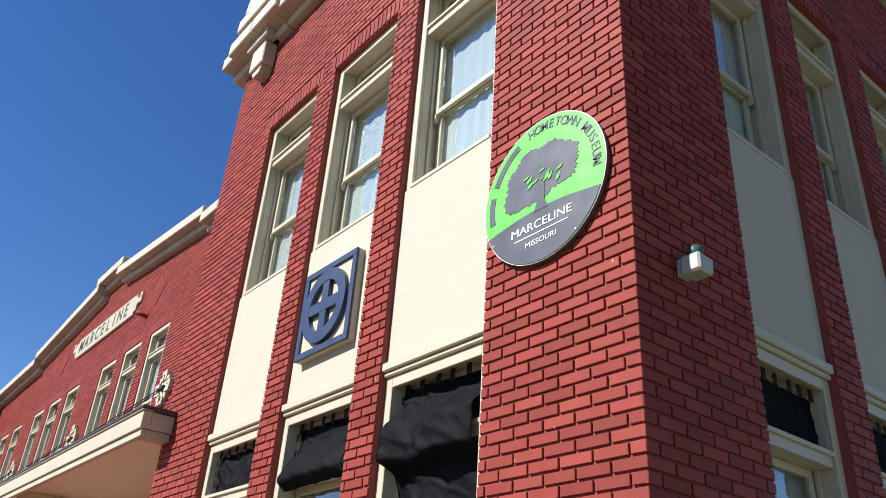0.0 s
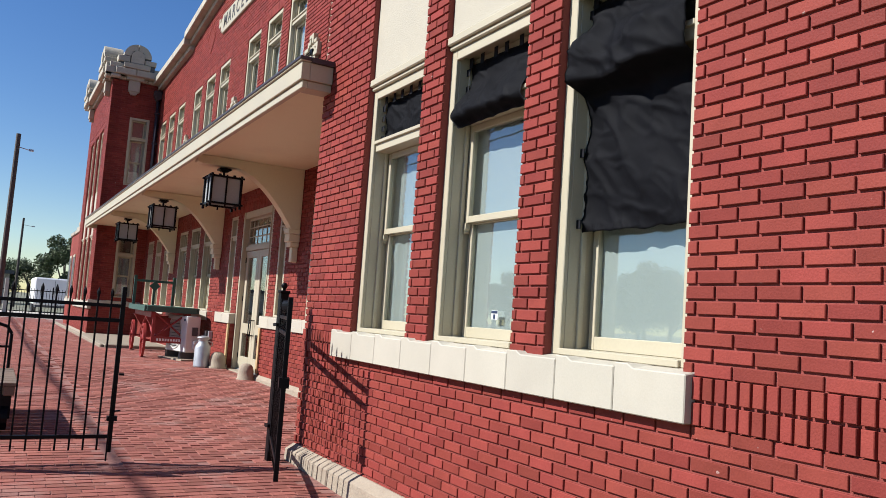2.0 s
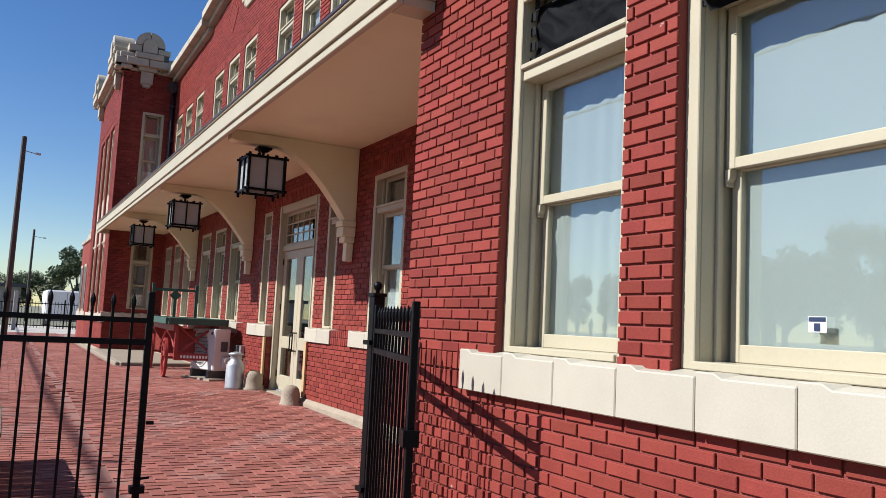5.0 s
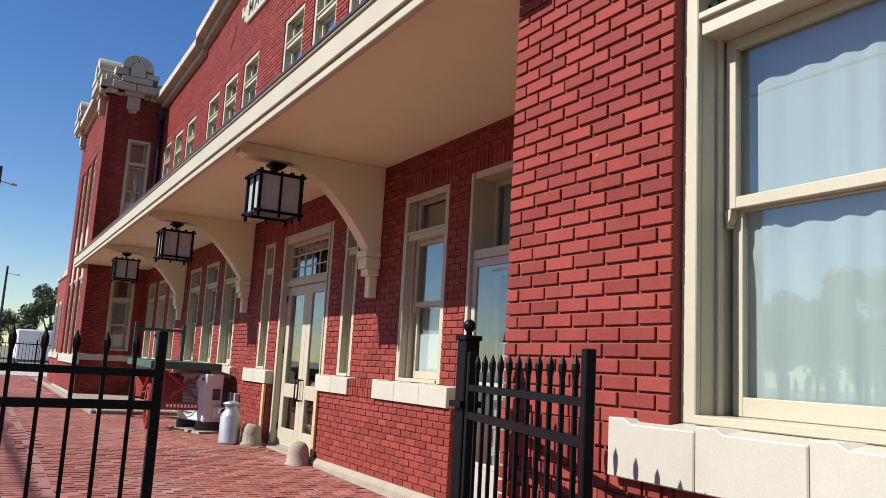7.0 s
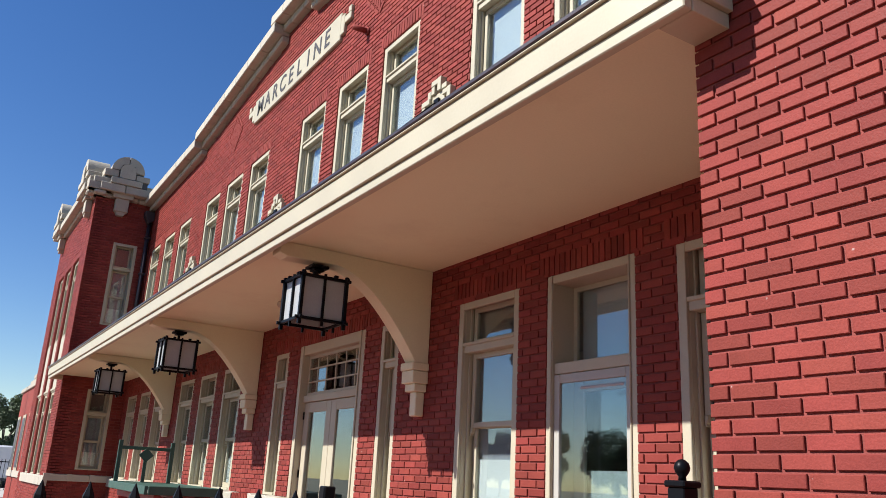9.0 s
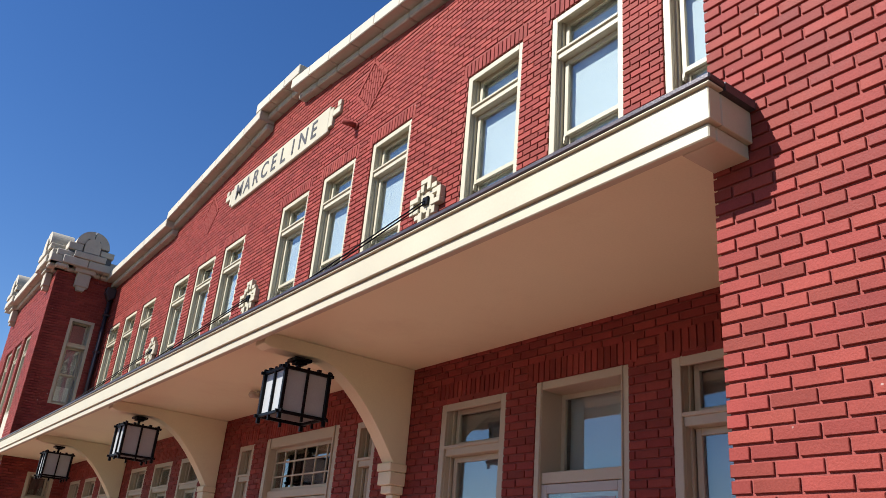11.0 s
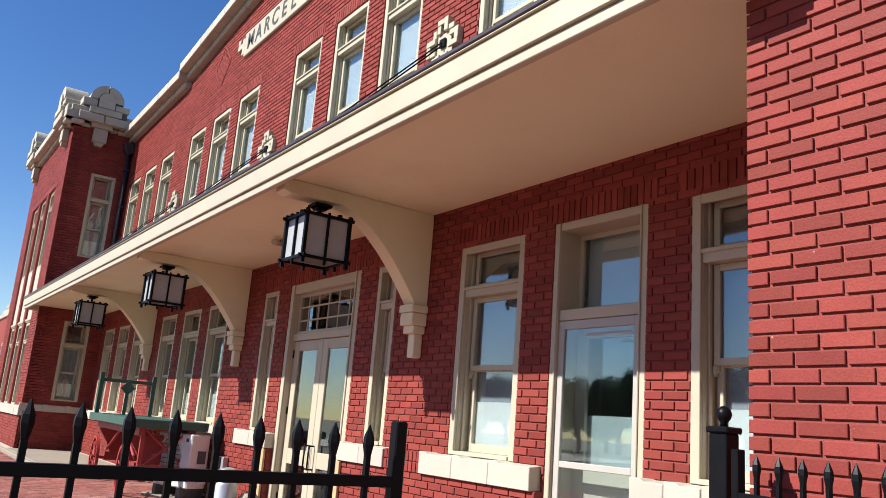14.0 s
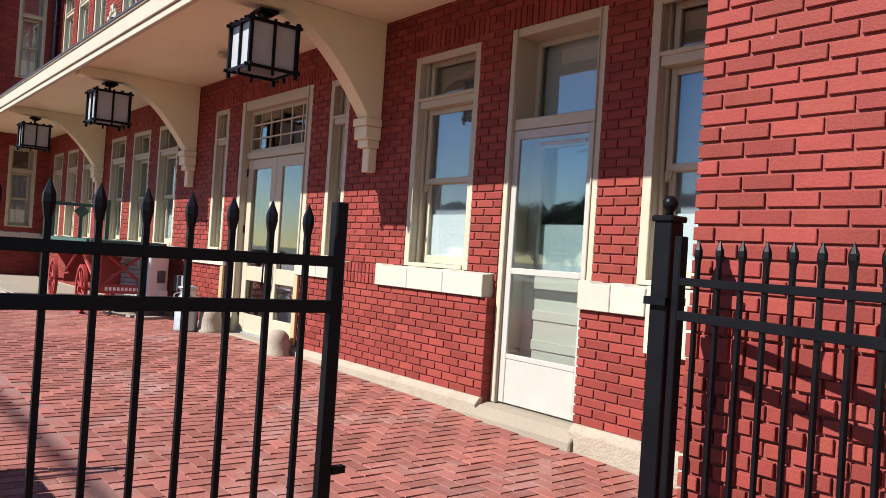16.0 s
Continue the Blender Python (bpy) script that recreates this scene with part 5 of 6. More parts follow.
def storm_door():
    d = thing("door_2", facade(W, sum(DOOR1) / 2), "pale storm door with a clear pane over a panelled door, fixed light above", "door", kind="structure")
    h = (DOOR1[1] - DOOR1[0]) / 2
    zt, zb, ztr = Z_HEAD + 0.02, 0.156, 2.40
    part("frame", boxes((-h, -h + 0.07, 0.008, 0.30, zb, zt), (h - 0.07, h, 0.008, 0.30, zb, zt), (-h + 0.07, h - 0.07, 0.008, 0.30, zt - 0.07, zt), (-h + 0.07, h - 0.07, 0.03, 0.30, ztr - 0.04, ztr + 0.05),
                        (-h + 0.055, -h + 0.07, -0.006, 0.008, zb, zt), (h - 0.07, h - 0.055, -0.006, 0.008, zb, zt)), M_CREAM, d, bevel=0.005)
    i0, i1 = -h + 0.07, h - 0.07
    part("fixed_light", boxes((i0, i1, 0.24, 0.27, ztr + 0.05, ztr + 0.09), (i0, i0 + 0.04, 0.24, 0.27, ztr + 0.09, zt - 0.07), (i1 - 0.04, i1, 0.24, 0.27, ztr + 0.09, zt - 0.07), (i0 + 0.04, i1 - 0.04, 0.24, 0.27, zt - 0.11, zt - 0.07)), M_CREAM, d)
    part("pane", boxes((i0 + 0.03, i1 - 0.03, 0.253, 0.257, ztr + 0.08, zt - 0.10)), M_GLASS, d)
    part("dark_blind", boxes((i0 + 0.02, i1 - 0.02, 0.33, 0.335, ztr + 0.05, zt - 0.06)), M_BLIND, d, "drawn grey blind")
    z0, z1 = zb + 0.01, ztr - 0.045
    sd = part("storm_leaf", boxes((i0, i0 + 0.065, 0.03, 0.065, z0, z1), (i1 - 0.065, i1, 0.03, 0.065, z0, z1), (i0 + 0.065, i1 - 0.065, 0.03, 0.065, z1 - 0.07, z1), (i0 + 0.065, i1 - 0.065, 0.03, 0.065, 1.20, 1.25),
                                  (i0 + 0.065, i1 - 0.065, 0.035, 0.06, z0, 0.52), (i0 + 0.065, i1 - 0.065, 0.03, 0.065, 0.52, 0.56)), M_BEIGE, d, "off-white aluminium storm frame", bevel=0.004)
    part("pane", boxes((i0 + 0.06, i1 - 0.06, 0.046, 0.049, 1.245, z1 - 0.065)), M_GLASS, sd)
    part("pane", boxes((i0 + 0.06, i1 - 0.06, 0.046, 0.049, 0.555, 1.205)), M_GLASS, sd)
    part("handle", tube(((i1 - 0.03, 0.0, 1.02), (i1 - 0.03, 0.0, 1.16), 0.009), ((i1 - 0.03, 0.0, 1.15), (i1 - 0.03, 0.03, 1.15), 0.008), ((i1 - 0.03, 0.0, 1.03), (i1 - 0.03, 0.03, 1.03), 0.008)), M_BLACK, sd, "black handle")
    part("closer", tube(((i0 + 0.3, 0.055, z1 - 0.12), (i1 - 0.1, 0.055, z1 - 0.12), 0.014)), M_ZINC, sd)
    part("inner_door", boxes((i0, i0 + 0.12, 0.24, 0.28, z0, z1), (i1 - 0.12, i1, 0.24, 0.28, z0, z1), (i0 + 0.12, i1 - 0.12, 0.24, 0.28, z1 - 0.12, z1), (i0 + 0.12, i1 - 0.12, 0.24, 0.28, 1.08, 1.22),
                             (i0 + 0.12, i1 - 0.12, 0.252, 0.272, 0.2, 1.08), (i0 + 0.12, i1 - 0.12, 0.24, 0.28, 0.84, 0.92), (i0 + 0.12, i1 - 0.12, 0.24, 0.28, 0.60, 0.68), (i0 + 0.12, i1 - 0.12, 0.24, 0.28, 0.36, 0.44), (i0 + 0.12, i1 - 0.12, 0.24, 0.28, z0, 0.24)), M_DOORGREY, d, "grey panelled inner door", bevel=0.004)
    part("pane", boxes((i0 + 0.11, i1 - 0.11, 0.258, 0.262, 1.21, z1 - 0.11)), M_GLASS, d)
    part("blind", boxes((i0 + 0.09, i1 - 0.09, 0.30, 0.304, 1.20, 1.62)), M_CURTAIN, d, "white half blind")


storm_door()


# ---- iron gate and its posts ----
def spear(bm, x, z0, ztop):
    box(bm, x - 0.0075, x + 0.0075, -0.0075, 0.0075, z0, ztop - 0.085)
    for (r0, a, r1, b) in ((0.009, ztop - 0.092, 0.016, ztop - 0.055), (0.016, ztop - 0.055, 0.015, ztop - 0.035), (0.015, ztop - 0.035, 0.001, ztop)):
        cylinder(bm, (x, 0, a), (x, 0, b), r0, r1, seg=6)


def gate_leaf(m, L, label):
    g = thing("iron_gate", m, label, "gate", "gate leaves")
    for z0, z1 in ((1.25, 1.28), (1.12, 1.155), (0.12, 0.15)):
        part("rail", boxes((0.0, L, -0.016, 0.016, z0, z1)), M_BLACK, g, bevel=0.002)
    for x in (0.012, L - 0.012):
        part("stile", boxes((x - 0.019, x + 0.019, -0.019, 0.019, 0.0, 1.435)), M_BLACK, g, bevel=0.004)
    n = round((L - 0.05) / 0.106)
    for i in range(1, n):
        bm = bmesh.new()
        spear(bm, L * i / n, 0.02, 1.42)
        part("picket", bm, M_BLACK, g)
    return g


left_leaf = gate_leaf(pose(1.155, 8.2, 0.0, 0, 0, 180), 1.43, "black iron gate leaf standing closed across the platform")
part("drop_bolt", tube(((0.03, 0.03, -0.07), (0.03, 0.03, 0.55), 0.007), ((0.03, 0.03, 0.35), (-0.05, 0.03, 0.36), 0.007)), M_BLACK, left_leaf)
part("latch", boxes((-0.03, 0.05, -0.035, 0.035, 0.27, 0.31)), M_BLACK, left_leaf)
part("latch_tongue", boxes((-0.055, -0.0125, -0.012, 0.012, 0.66, 0.68)), M_BLACK, left_leaf)
ang = math.degrees(math.atan2(6.79 - 8.08, 2.19 - 2.55))
right_leaf = gate_leaf(pose(2.545, 8.06, 0.0, 0, 0, ang), 1.33, "black iron gate leaf swung open beside the brick wall")
part("latch", boxes((1.24, 1.36, -0.04, 0.04, 0.72, 0.80)), M_BLACK, right_leaf)


def gate_post(x, y, label):
    g = thing("gate_post", pose(x, y, 0), label, "post", "gate posts")
    part("shaft", boxes((-0.04, 0.04, -0.04, 0.04, ground_z(y) - 0.05, 1.49)), M_BLACK, g, bevel=0.004)
    part("cap", boxes((-0.05, 0.05, -0.05, 0.05, 1.49, 1.515)), M_BLACK, g, bevel=0.006)
    part("ball", lathe([(0.016, 1.514), (0.014, 1.53), (0.026, 1.545), (0.031, 1.562), (0.026, 1.58), (0.012, 1.592), (0.002, 1.594)], 16), M_BLACK, g, smooth=True)
    for z in (1.17, 0.22):
        part("hinge", boxes((-0.065, 0.065, -0.05, 0.05, z, z + 0.03)), M_BLACK, g)


gate_post(2.57, 8.13, "black iron gate post with a ball finial by the brick corner")
gate_post(-0.33, 8.2, "black iron gate post with a ball finial")


# ---- things on the platform ----
def dome_bollard(x, y, k):
    b = thing("wheel_guard", pose(x, y, ground_z(y)), "weathered rounded concrete guard stone beside the double door", "bollard", "guard stones")
    b.scale = (k, k, k)
    part("stone", lathe([(0.20, -0.05), (0.20, 0.03), (0.175, 0.05), (0.17, 0.20), (0.15, 0.29), (0.10, 0.345), (0.04, 0.365), (0.002, 0.368)], 24), M_CONCRETE, b, smooth=True)


dome_bollard(4.06, 14.34, 0.78)
dome_bollard(4.05, 16.28, 0.85)
mc = thing("milk_can", pose(3.78, 16.42, ground_z(16.9)) @ Matrix.Scale(0.9, 4), "old dull zinc milk can with a flared lid", "milk can")
part("body", lathe([(0.165, 0.0), (0.17, 0.02), (0.165, 0.04), (0.165, 0.42), (0.15, 0.46), (0.105, 0.52), (0.10, 0.58), (0.125, 0.60)], 28), M_ZINC, mc, smooth=True)
part("lid", lathe([(0.13, 0.602), (0.14, 0.63), (0.09, 0.65), (0.03, 0.665), (0.002, 0.667)], 28), M_ZINC, mc, "domed lid", smooth=True)
for s in (-1, 1):
    part("handle", tube(((s * 0.15, 0, 0.44), (s * 0.20, 0, 0.47), 0.009), ((s * 0.20, 0, 0.47), (s * 0.19, 0, 0.53), 0.009), ((s * 0.19, 0, 0.53), (s * 0.11, 0, 0.55), 0.009)), M_ZINC, mc)

ac = thing("air_conditioner", pose(3.80, 18.40, ground_z(19), 0, 0, 16), "off-white outdoor air conditioning unit on low feet", "air conditioner")
part("case", boxes((-0.16, 0.16, -0.43, 0.43, 0.17, 0.93)), M_ACWHITE, ac, bevel=0.018)
bm = lathe([(0.33, 0.0), (0.33, 0.012), (0.31, 0.014), (0.30, 0.0)], 36, pose(-0.16, 0.08, 0.55, 0, -90, 0))
part("fan_ring", bm, M_ACWHITE, ac)
for i in range(9):
    z = 0.56 + (i - 4) * 0.066
    w = math.sqrt(max(0.001, 0.30 ** 2 - (z - 0.56) ** 2))
    part("grille_bar", tube(((-0.17, 0.08 - w, z), (-0.17, 0.08 + w, z), 0.005), seg=6), M_ACDARK, ac)
part("side_cover", boxes((-0.03, 0.10, -0.445, -0.432, 0.52, 0.70)), M_ACDARK, ac, "dark valve recess")
part("valve_box", boxes((0.0, 0.12, -0.50, -0.432, 0.24, 0.42)), M_ACWHITE, ac, bevel=0.008)
part("badge", boxes((-0.166, -0.161, -0.36, -0.30, 0.82, 0.87)), M_NAVY, ac, "small blue badge")
for y in (-0.3, 0.3):
    part("foot", boxes((-0.20, 0.20, y - 0.04, y + 0.04, 0.036, 0.17)), M_ACDARK, ac)
part("base_slab", boxes((-0.28, 0.26, -0.55, 0.5, -0.02, 0.035)), M_CONCRETE, ac, "small concrete pad")
mb = thing("meter_box", facade(W - APRON, 17.9, 0.66), "grey electrical box on the brick with dark cables", "electrical box")
part("box", boxes((-0.09, 0.09, -0.12, -0.003, -0.12, 0.12)), M_ACDARK, mb, bevel=0.006)
part("switch_box", boxes((0.12, 0.20, -0.08, -0.003, -0.05, 0.12)), M_ZINC, mb, bevel=0.004)
part("cable", tube(((0, -0.05, -0.12), (-0.1, -0.08, -0.5), 0.012), ((0.05, -0.05, -0.12), (0.02, -0.1, -0.52), 0.012)), M_BLACK, mb)
for y in (14.33, 16.45):
    tr = thing("corner_board", facade(W - APRON, y), "raw timber board guarding the brick edge beside the door", "board", "edge boards")
    part("board", boxes((-0.045, 0.045, -0.035, -0.003, 0.2, 0.985)), material("raw_pine_%d" % int(y), (0.42, 0.29, 0.14), 0.7, vary=0.2, scale=9), tr, bevel=0.004)


def spoked_wheel(name, parent, x, y, z, r, mat):
    m = pose(x, y, z, 0, 90, 0)
    bm = bmesh.new()
    n = 28
    prof = [(r, -0.025), (r, 0.025), (r - 0.045, 0.022), (r - 0.045, -0.022)]
    rings = [[bm.verts.new((q * math.cos(2 * math.pi * i / n), q * math.sin(2 * math.pi * i / n), w)) for i in range(n)] for q, w in prof]
    for a, b in zip(rings, rings[1:] + rings[:1]):
        for i in range(n):
            bm.faces.new((a[i], a[(i + 1) % n], b[(i + 1) % n], b[i]))
    bmesh.ops.transform(bm, matrix=m, verts=bm.verts)
    wh = part(name, bm, mat, parent)
    bm = bmesh.new()
    cylinder(bm, (0, 0, -0.05), (0, 0, 0.05), 0.045, seg=12)
    bmesh.ops.transform(bm, matrix=m, verts=bm.verts)
    part("hub", bm, mat, wh)
    for k in range(10):
        a = 2 * math.pi * k / 10
        bm = tube(((0.04 * math.cos(a), 0.04 * math.sin(a), 0), ((r - 0.04) * math.cos(a), (r - 0.04) * math.sin(a), 0), 0.013, 0.011), seg=6)
        bmesh.ops.transform(bm, matrix=m, verts=bm.verts)
        part("spoke", bm, mat, wh)
    return wh


bc = thing("baggage_wagon", pose(3.58, 19.95, ground_z(20), 0, 0, -3.5), "old railway baggage wagon, green deck on red spoked wheels", "wagon")
HL, DZ, WR = 1.85, 1.10, 0.36
for i in range(6):
    x = -0.5 + i / 6
    part("deck_board", boxes((x + 0.003, x + 1 / 6 - 0.003, -HL, HL, DZ - 0.05, DZ - 0.01)), M_WOODGREEN, bc, bevel=0.004)
for x in (-0.53, 0.53):
    part("deck_edge", boxes((x - 0.025, x + 0.025, -HL - 0.03, HL + 0.03, DZ - 0.12, DZ)), M_WOODGREEN, bc, bevel=0.006)
for y in (-HL - 0.025, HL + 0.025):
    part("deck_end", boxes((-0.50, 0.50, y - 0.022, y + 0.022, DZ - 0.12, DZ)), M_WOODGREEN, bc, bevel=0.006)
for x in (-0.36, 0.36):
    part("side_sill", boxes((x - 0.04, x + 0.04, -HL + 0.05, HL - 0.05, DZ - 0.24, DZ - 0.121)), M_CARTRED, bc, bevel=0.006)
for y in (-1.25, 1.30):
    part("bolster", prism([(-0.46, DZ - 0.242), (0.46, DZ - 0.242), (0.30, 0.62), (0.22, 0.46), (-0.22, 0.46), (-0.30, 0.62)], y - 0.06, y + 0.06), M_CARTRED, bc, bevel=0.006)
    part("axle", tube(((-0.46, y, WR), (0.46, y, WR), 0.025)), M_CARTRED, bc)
    part("axle_block", boxes((-0.3, 0.3, y - 0.05, y + 0.05, 0.32, 0.458)), M_CARTRED, bc)
    for x in (-0.46, 0.46):
        spoked_wheel("wheel", bc, x, y, WR, WR, M_CARTRED)
for x in (-0.28, 0.28):
    for y0, y1 in ((-1.2, -0.2), (1.25, 0.3)):
        part("brace", tube(((x, y0, 0.5), (x, y1, DZ - 0.24), 0.022)), M_CARTRED, bc)
for s_ in (-1, 1):
    part("cross_brace", tube(((s_ * 0.30, -HL + 0.1, 0.46), (-s_ * 0.30, -HL + 0.1, DZ - 0.15), 0.020)), M_CARTRED, bc)
    part("end_leg", boxes((s_ * 0.33 - 0.03, s_ * 0.33 + 0.03, -HL + 0.07, -HL + 0.13, 0.36, DZ - 0.125)), M_CARTRED, bc, bevel=0.004)
part("name_plate", boxes((-0.36, 0.36, -HL + 0.04, -HL + 0.065, 0.34, 0.47)), M_CARTRED, bc)
part("plate_print", boxes(*[(-0.25 + i * 0.055, -0.215 + i * 0.055, -HL + 0.034, -HL + 0.039, 0.38, 0.43) for i in range(9)]), M_WHITE, bc, "faded white lettering")
for x in (-0.46, 0.46):
    part("end_stake", boxes((x - 0.035, x + 0.035, HL - 0.08, HL - 0.02, DZ - 0.01, 1.82)), M_WOODGREEN, bc, bevel=0.004)
part("end_rail", boxes((-0.424, 0.424, HL - 0.07, HL - 0.03, 1.66, 1.72)), M_WOODGREEN, bc, bevel=0.004)
part("centre_stake", boxes((-0.03, 0.03, HL - 0.08, HL - 0.05, DZ - 0.01, 1.66)), M_WOODGREEN, bc)
bm = prism([(0, 0.13), (0.13, 0), (0, -0.13), (-0.13, 0)], HL - 0.115, HL - 0.085)
bmesh.ops.transform(bm, matrix=pose(0, 0, 1.57), verts=bm.verts)
part("diamond_board", bm, M_WOODGREEN, bc)

tr = thing("platform_truck", pose(-0.16, 10.35, ground_z(10.3)), "low plank-topped hand truck with an iron hoop handle", "hand truck")
for i in range(8):
    y = -0.85 + i * 0.21
    part("plank", boxes((-0.62, 0.60, y + 0.006, y + 0.20, 0.44, 0.475)), M_WOOD, tr, bevel=0.005)
for x in (0.53, -0.55):
    part("side_beam", boxes((x - 0.05, x + 0.05, -0.84, 0.82, 0.35, 0.438)), M_WOOD, tr, bevel=0.006)
for x in (-0.5, 0.5):
    for y in (-0.70, 0.62):
        part("leg", boxes((x - 0.06, x + 0.06, y - 0.06, y + 0.06, 0.12, 0.35)), M_BLACK, tr)
        part("wheel", tube(((x - 0.04, y, 0.13), (x + 0.04, y, 0.13), 0.13), seg=20), M_BLACK, tr)
hoop = [(-0.55, 0.44), (-0.55, 0.88), (-0.50, 0.95), (-0.42, 0.98), (0.40, 0.98), (0.49, 0.95), (0.54, 0.87), (0.54, 0.44)]
part("hoop_handle", tube(*[((a, 0.84, b), (c, 0.84, d), 0.018) for (a, b), (c, d) in zip(hoop, hoop[1:])], ((-0.55, 0.84, 0.72), (0.54, 0.84, 0.72), 0.014)), M_BLACK, tr, "bent iron hoop")

# raised concrete apron round the far pavilion
tagged(finish("apron_slab", boxes((2.66, 4.17, 21.8, 27.85, -0.1, 0.20)), M_SLAB, bevel=0.02), "pale concrete apron slab before the far pavilion", "slab", kind="structure")
tagged(finish("kerb", boxes((2.56, 2.652, 21.8, 38.5, -0.1, 0.205)), M_SLAB, bevel=0.02), "pale concrete kerb along the far pavilion", "kerb", kind="structure")
tagged(finish("kerb", boxes((2.66, 4.17, 21.70, 21.795, -0.1, 0.205)), M_SLAB, bevel=0.02), "pale concrete kerb across the apron", "kerb", kind="structure")

# ---- beyond the far pavilion ----
an = thing("annex", pose(0, 0, 0), "low red brick annex with a white stepped parapet", "building", kind="structure")
part("wall", boxes((2.98, 9.0, 33.96, 39.0, -0.2, 3.85)), M_BRICK, an)
part("parapet", boxes((2.92, 9.0, 33.96, 36.4, 3.85, 4.10), (2.92, 9.0, 36.4, 39.06, 3.85, 4.0), (2.92, 3.3, 35.0, 35.6, 4.10, 4.25)), M_COPING, an, bevel=0.02)
part("sill_band", boxes((2.93, 2.978, 33.97, 39.03, 1.0, 1.2)), M_STONE, an)
for y in (34.8, 36.6, 38.2):
    w = part("window", boxes((2.95, 2.977, y - 0.45, y + 0.45, 1.2, 3.0)), M_CREAM, an)
    part("pane", boxes((2.94, 2.949, y - 0.34, y + 0.34, 1.3, 2.9)), M_ACDARK, w)

trl = thing("box_trailer", pose(3.6, 57.5, 0.1), "white box trailer parked beyond an iron fence", "trailer")
part("box_body", boxes((-1.15, 1.15, -1.5, 4.0, 0.5, 2.2)), M_WHITE, trl, bevel=0.08)
part("chassis", boxes((-1.0, 1.0, -1.4, 3.9, 0.36, 0.498)), M_ACDARK, trl)
for x in (-1.0, 1.0):
    for y in (0.8, 1.7):
        part("wheel", tube(((x - 0.12, y, 0.34), (x + 0.12, y, 0.34), 0.34), seg=20), M_ACDARK, trl)
part("door_seam", boxes((-0.01, 0.01, -1.512, -1.502, 0.6, 2.1)), M_ACDARK, trl)


def far_fence(x0, x1, y):
    f = thing("iron_fence", pose(0, y, 0.08), "black iron railing in the distance", "fence", "far fences")
    part("rail", boxes((x0, x1, -0.02, 0.02, 1.35, 1.40)), M_BLACK, f)
    part("rail", boxes((x0, x1, -0.02, 0.02, 0.15, 0.20)), M_BLACK, f)
    n = int((x1 - x0) / 0.16)
    for i in range(n + 1):
        x = x0 + (x1 - x0) * i / n
        r = 0.035 if i % 14 == 0 else 0.012
        part("picket", boxes((x - r, x + r, -r, r, -0.1, 1.62 if r > 0.02 else 1.5)), M_BLACK, f)


far_fence(-3.5, 4.4, 52.0)


def utility_pole(x, y, h, r, arm):
    p = thing("utility_pole", pose(x, y, 0), "weathered wooden utility pole with a small lamp arm", "pole", "utility poles")
    part("shaft", tube(((-0.05, 0, -0.3), (0, 0, h), r, r * 0.75)), M_POLE, p)
    part("lamp_arm", tube(((0.05, 0, h - 0.55), (arm * 0.7, 0, h - 0.62), 0.018)), M_ZINC, p)
    part("lamp_head", boxes((arm * 0.7, arm, -0.07, 0.07, h - 0.66, h - 0.58)), M_ZINC, p, bevel=0.01)


utility_pole(0.47, 38.0, 7.85, 0.12, 0.62)
utility_pole(1.90, 75.0, 7.4, 0.11, 0.9)
for y in (-30, 90):
    lp = thing("utility_pole", pose(-7.0, y, 0), "weathered wooden pole carrying a service cable", "pole", "utility poles")
    part("shaft", tube(((0, 0, -0.3), (0, 0, 7.3), 0.13, 0.10)), M_POLE, lp)
uw = thing("overhead_cable", pose(0, 0, 0), "black overhead service cable along the platform", "cable")
part("cable", tube(((-7.0, -30, 7.0), (-7.0, 90, 7.0), 0.03), seg=8), M_BLACK, uw)
sh = thing("low_shed", pose(-3.0, 90, 0), "long low grey building far beyond the platform", "building")
part("wall", boxes((-18, 4.6, 0, 6, 0, 3.0)), M_GRAVEL, sh)
part("roof", prism([(-18.4, 3.0), (5.0, 3.0), (5.0, 3.35), (-18.4, 3.35)], -0.4, 6.4), M_ROOF, sh)
for i in range(5):
    post = thing("concrete_post", pose(-2.2 + i * 0.75, 46.5, 0.08), "pale upright post in the distance", "post", "far posts")
    part("shaft", boxes((-0.09, 0.09, -0.09, 0.09, -0.1, 1.9)), M_GRAVEL, post, bevel=0.02)


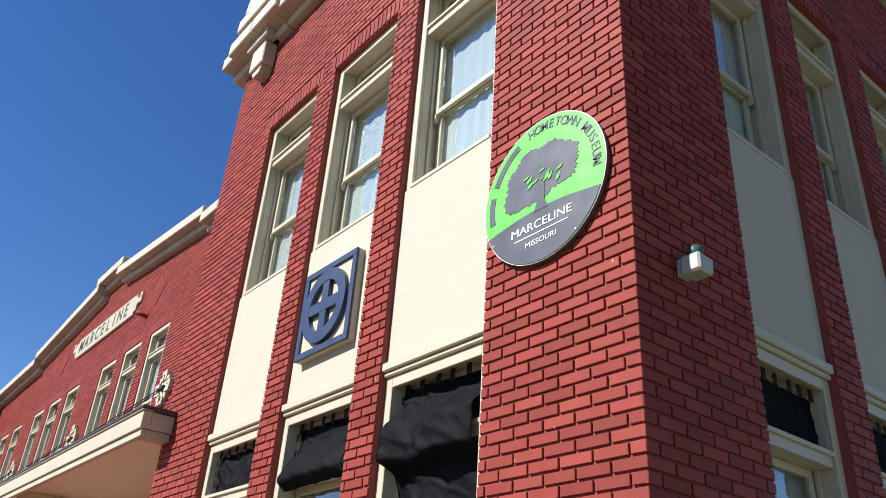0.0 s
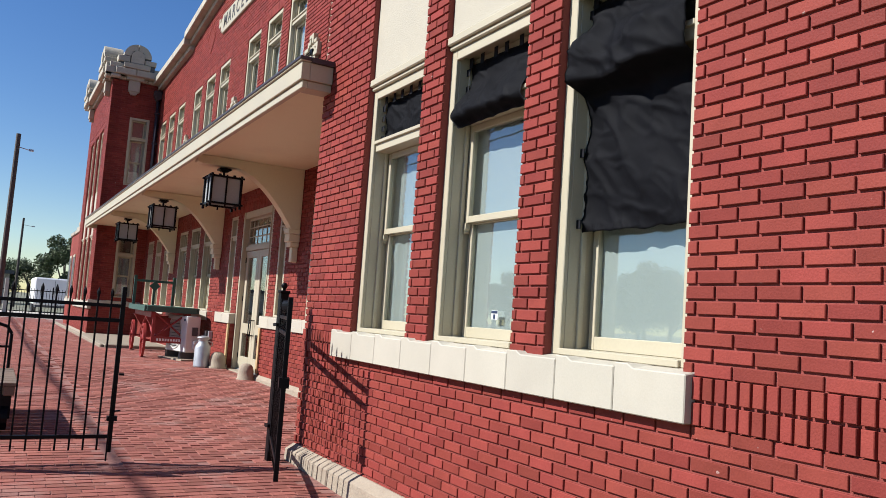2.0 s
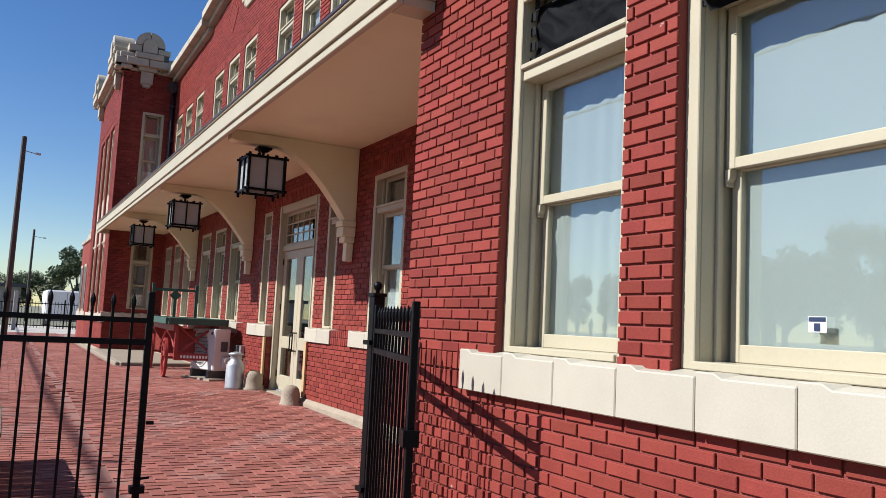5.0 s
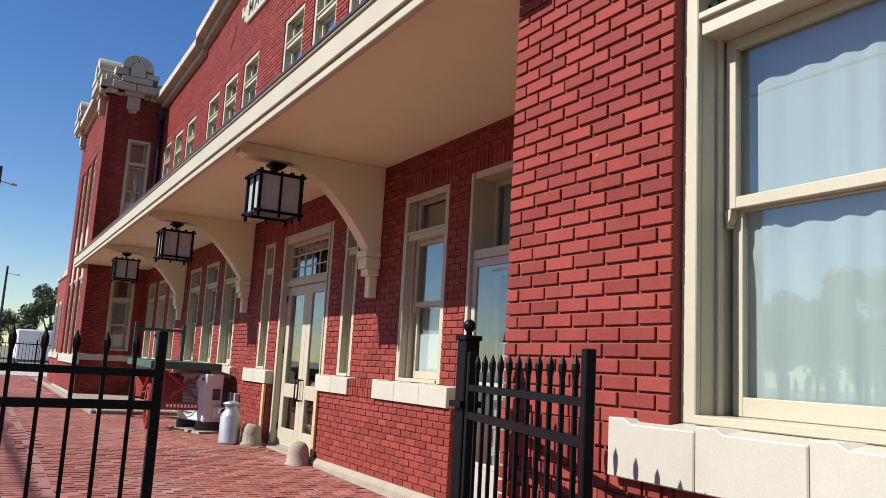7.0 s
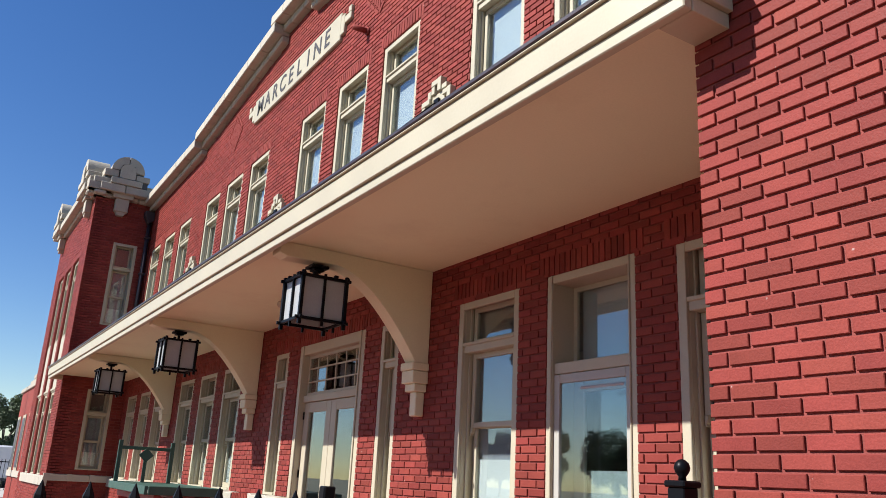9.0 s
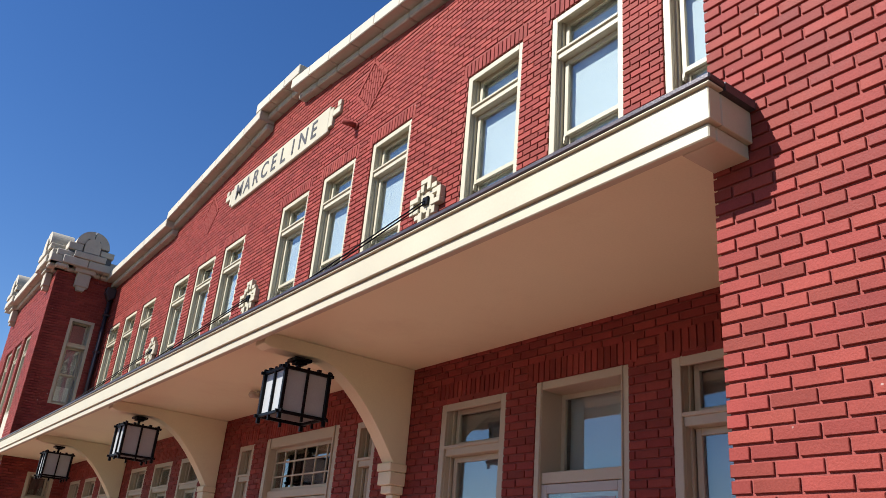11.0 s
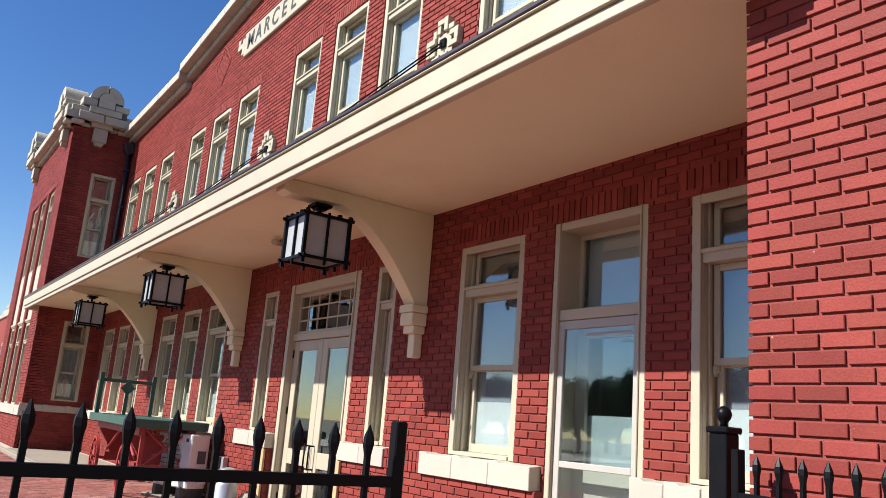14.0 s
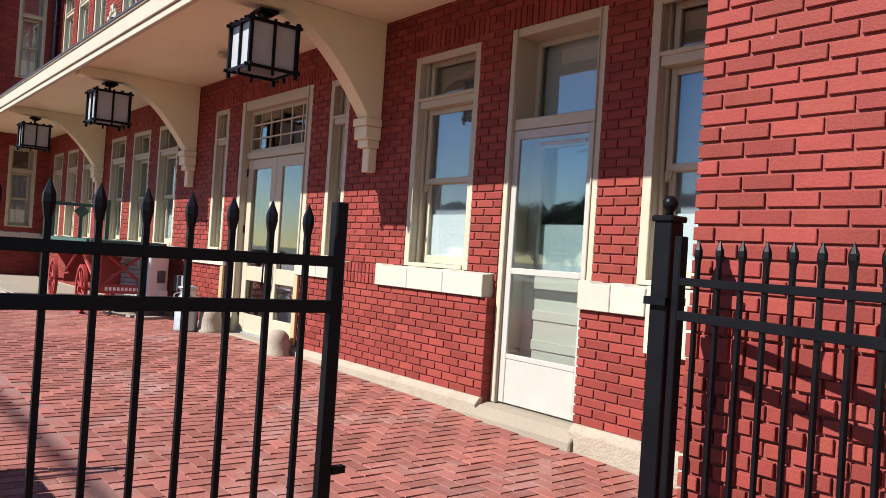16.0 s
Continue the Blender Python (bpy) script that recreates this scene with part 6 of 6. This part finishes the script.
# ---- trees ----
def tree_meshes(seed, h, spread_x, leaves):
    rs = random.Random(seed)
    bm = bmesh.new()
    cylinder(bm, (0, 0, -0.3), (0.1, 0, h * 0.4), h * 0.035, h * 0.022, seg=10)
    tips = []
    for k in range(9):
        a, u = rs.uniform(0, 6.28), rs.uniform(0.25, 0.42) * h
        q = Vector((math.cos(a) * spread_x * rs.uniform(0.4, 0.8), math.sin(a) * spread_x * rs.uniform(0.4, 0.8), h * rs.uniform(0.55, 0.9)))
        cylinder(bm, (0.08, 0, u), q, h * 0.014, h * 0.005, seg=6)
        tips.append(q)
    tips += [Vector((rs.uniform(-0.7, 0.7) * spread_x, rs.uniform(-0.7, 0.7) * spread_x, h * rs.uniform(0.35, 0.98))) for _ in range(16)]
    n = leaves
    V, F = [], []
    for i in range(n):
        c = rs.choice(tips)
        rad = spread_x * 0.30
        d = Vector((rs.gauss(0, 1), rs.gauss(0, 1), rs.gauss(0, 0.8))).normalized() * rad * rs.random() ** 0.4
        p = c + d
        s = h * rs.uniform(0.012, 0.024)
        u = Vector((rs.gauss(0, 1), rs.gauss(0, 1), rs.gauss(0, 1))).normalized()
        w = u.cross(Vector((rs.gauss(0, 1), rs.gauss(0, 1), rs.gauss(0, 1)))).normalized()
        k = len(V)
        V += [p - u * s, p + w * s * 0.55, p + u * s, p - w * s * 0.55]
        F.append((k, k + 1, k + 2, k + 3))
    me = bpy.data.meshes.new("crown")
    me.from_pydata([tuple(v) for v in V], [], F)
    me.polygons.foreach_set("use_smooth", [False] * len(F))
    me.materials.append(M_LEAF)
    return bm, me


def tree(x, y, h, spread_x, seed, leaves, label):
    t = thing("tree", pose(x, y, 0), label, "tree", "trees")
    bm, me = tree_meshes(seed, h, spread_x, leaves)
    part("trunk", bm, M_BARK, t)
    cr = new("crown", me)
    cr.parent = t
    return t


FAR = "broad leafy tree far beyond the platform"
tree(6.0, 84, 6.9, 2.9, 3, 14000, FAR)
far_tree = tree(3.6, 92, 4.6, 2.4, 5, 9000, FAR)
copy_thing(far_tree, pose(0.8, 98, 0, 0, 0, 70))
t3 = copy_thing(far_tree, pose(9.5, 96, 0, 0, 0, 140))
opp = tree(-42, 34, 9.0, 4.0, 8, 12000, "broad leafy tree across the tracks, mirrored in the panes")
# unseen row behind the mirrored trees, added to block low western skylight
for k in range(17):
    copy_thing(opp, pose(-62 + 5 * math.sin(k * 2.3), -45 + k * 9.5, -0.6 + 0.8 * math.cos(k * 1.7), 0, 0, k * 47))
for x, y, a in ((-46, 44, 40), (-50, 56, 110), (-44, 22, 200), (-54, 70, 300), (-47, 12, 250)):
    copy_thing(opp, pose(x, y, -1.0, 0, 0, a))


# ---- paving bricks, last ----
def paver_mesh(name, pieces, mat, parent, kind=""):
    n = len(pieces)
    A = np.array(pieces)
    rs = np.random.RandomState(7)
    x0, x1, y0, y1, z = A.T
    tilt = rs.uniform(-0.0012, 0.0012, (n, 4))
    V = np.zeros((n, 8, 3))
    c = 0.0035
    for q, (xx, yy, sx, sy) in enumerate(((x0, y0, 1, 1), (x1, y0, -1, 1), (x1, y1, -1, -1), (x0, y1, 1, -1))):
        V[:, q] = np.stack([xx, yy, z - 0.02], 1)
        V[:, 4 + q] = np.stack([xx + sx * c, yy + sy * c, z + tilt[:, q]], 1)
    fs = np.array([(q, (q + 1) % 4, 4 + (q + 1) % 4, 4 + q) for q in range(4)] + [(4, 5, 6, 7)])
    F = (fs[None] + (np.arange(n) * 8)[:, None, None]).reshape(-1, 4)
    me = bpy.data.meshes.new(name)
    me.vertices.add(n * 8); me.vertices.foreach_set("co", V.ravel())
    me.loops.add(F.size); me.loops.foreach_set("vertex_index", F.ravel().astype(np.int32))
    me.polygons.add(len(F)); me.polygons.foreach_set("loop_start", np.arange(0, F.size, 4, dtype=np.int32))
    me.update(calc_edges=True)
    me.polygons.foreach_set("use_smooth", [False] * len(F))
    me.materials.append(mat)
    ob = new(name, me)
    ob.parent = parent
    if kind:
        ob["kind"] = kind
    return ob


PX, PY = 0.208, 0.104
rs = random.Random(12)
field, singles = [], []


def lay_paver(x0, x1, y0, y1):
    """One paver with its own gap, sorted into the joined field or the near ones; none under the building or the apron slab."""
    if x1 > 4.19 or (x1 > P - 0.1 and y0 < 8.25) or (x1 > 2.56 and y1 > 21.6):
        return
    g = 0.001 + 0.006 * rs.random() ** 3
    z = ground_z((y0 + y1) / 2, (x0 + x1) / 2) + rs.uniform(-0.0014, 0.0014)
    j = rs.uniform(-0.001, 0.001)
    near = 1.3 < x0 < 2.5 and 8.3 < y0 < 11.2 and len(singles) < 300
    (singles if near else field).append((x0 + j, x1 + j - g, y0 + j, y1 + j - g, z))


# running bond before the gate and along the track side
row, y = 0, 5.0
while y < 43.0:
    x = -3.0 + (PX / 2 if row % 2 else 0.0) + rs.uniform(-0.012, 0.012)
    while x < 4.2:
        if y < 8.0 or x + PX < 1.26:
            lay_paver(x, x + PX, y, y + PY)
        x += PX
    y += PY
    row += 1
# herringbone along the building
for i in range(0, 29):
    for j in range(0, 337):
        x, y, d = 1.26 + i * PY, 8.02 + j * PY, (i - j) % 4
        if d == 0:
            lay_paver(x, x + PX, y, y + PY)
        elif d == 3:
            lay_paver(x, x + PY, y, y + PX)
paver_mesh("paver_field", field, M_PAVER, pavement, "stuff")
one = paver_mesh("paver", [(-0.102, 0.102, -0.0502, 0.0502, 0.0)], M_PAVER1, pavement)
for k, (a, b, c, d, z) in enumerate(singles):
    ob = one if k == 0 else one.copy()
    if k:
        scene.collection.objects.link(ob)
    ob.matrix_basis = pose((a + b) / 2, (c + d) / 2, z, rs.uniform(-0.9, 0.9), rs.uniform(-0.9, 0.9), rs.uniform(-1, 1) + (90 if d - c > b - a else 0))
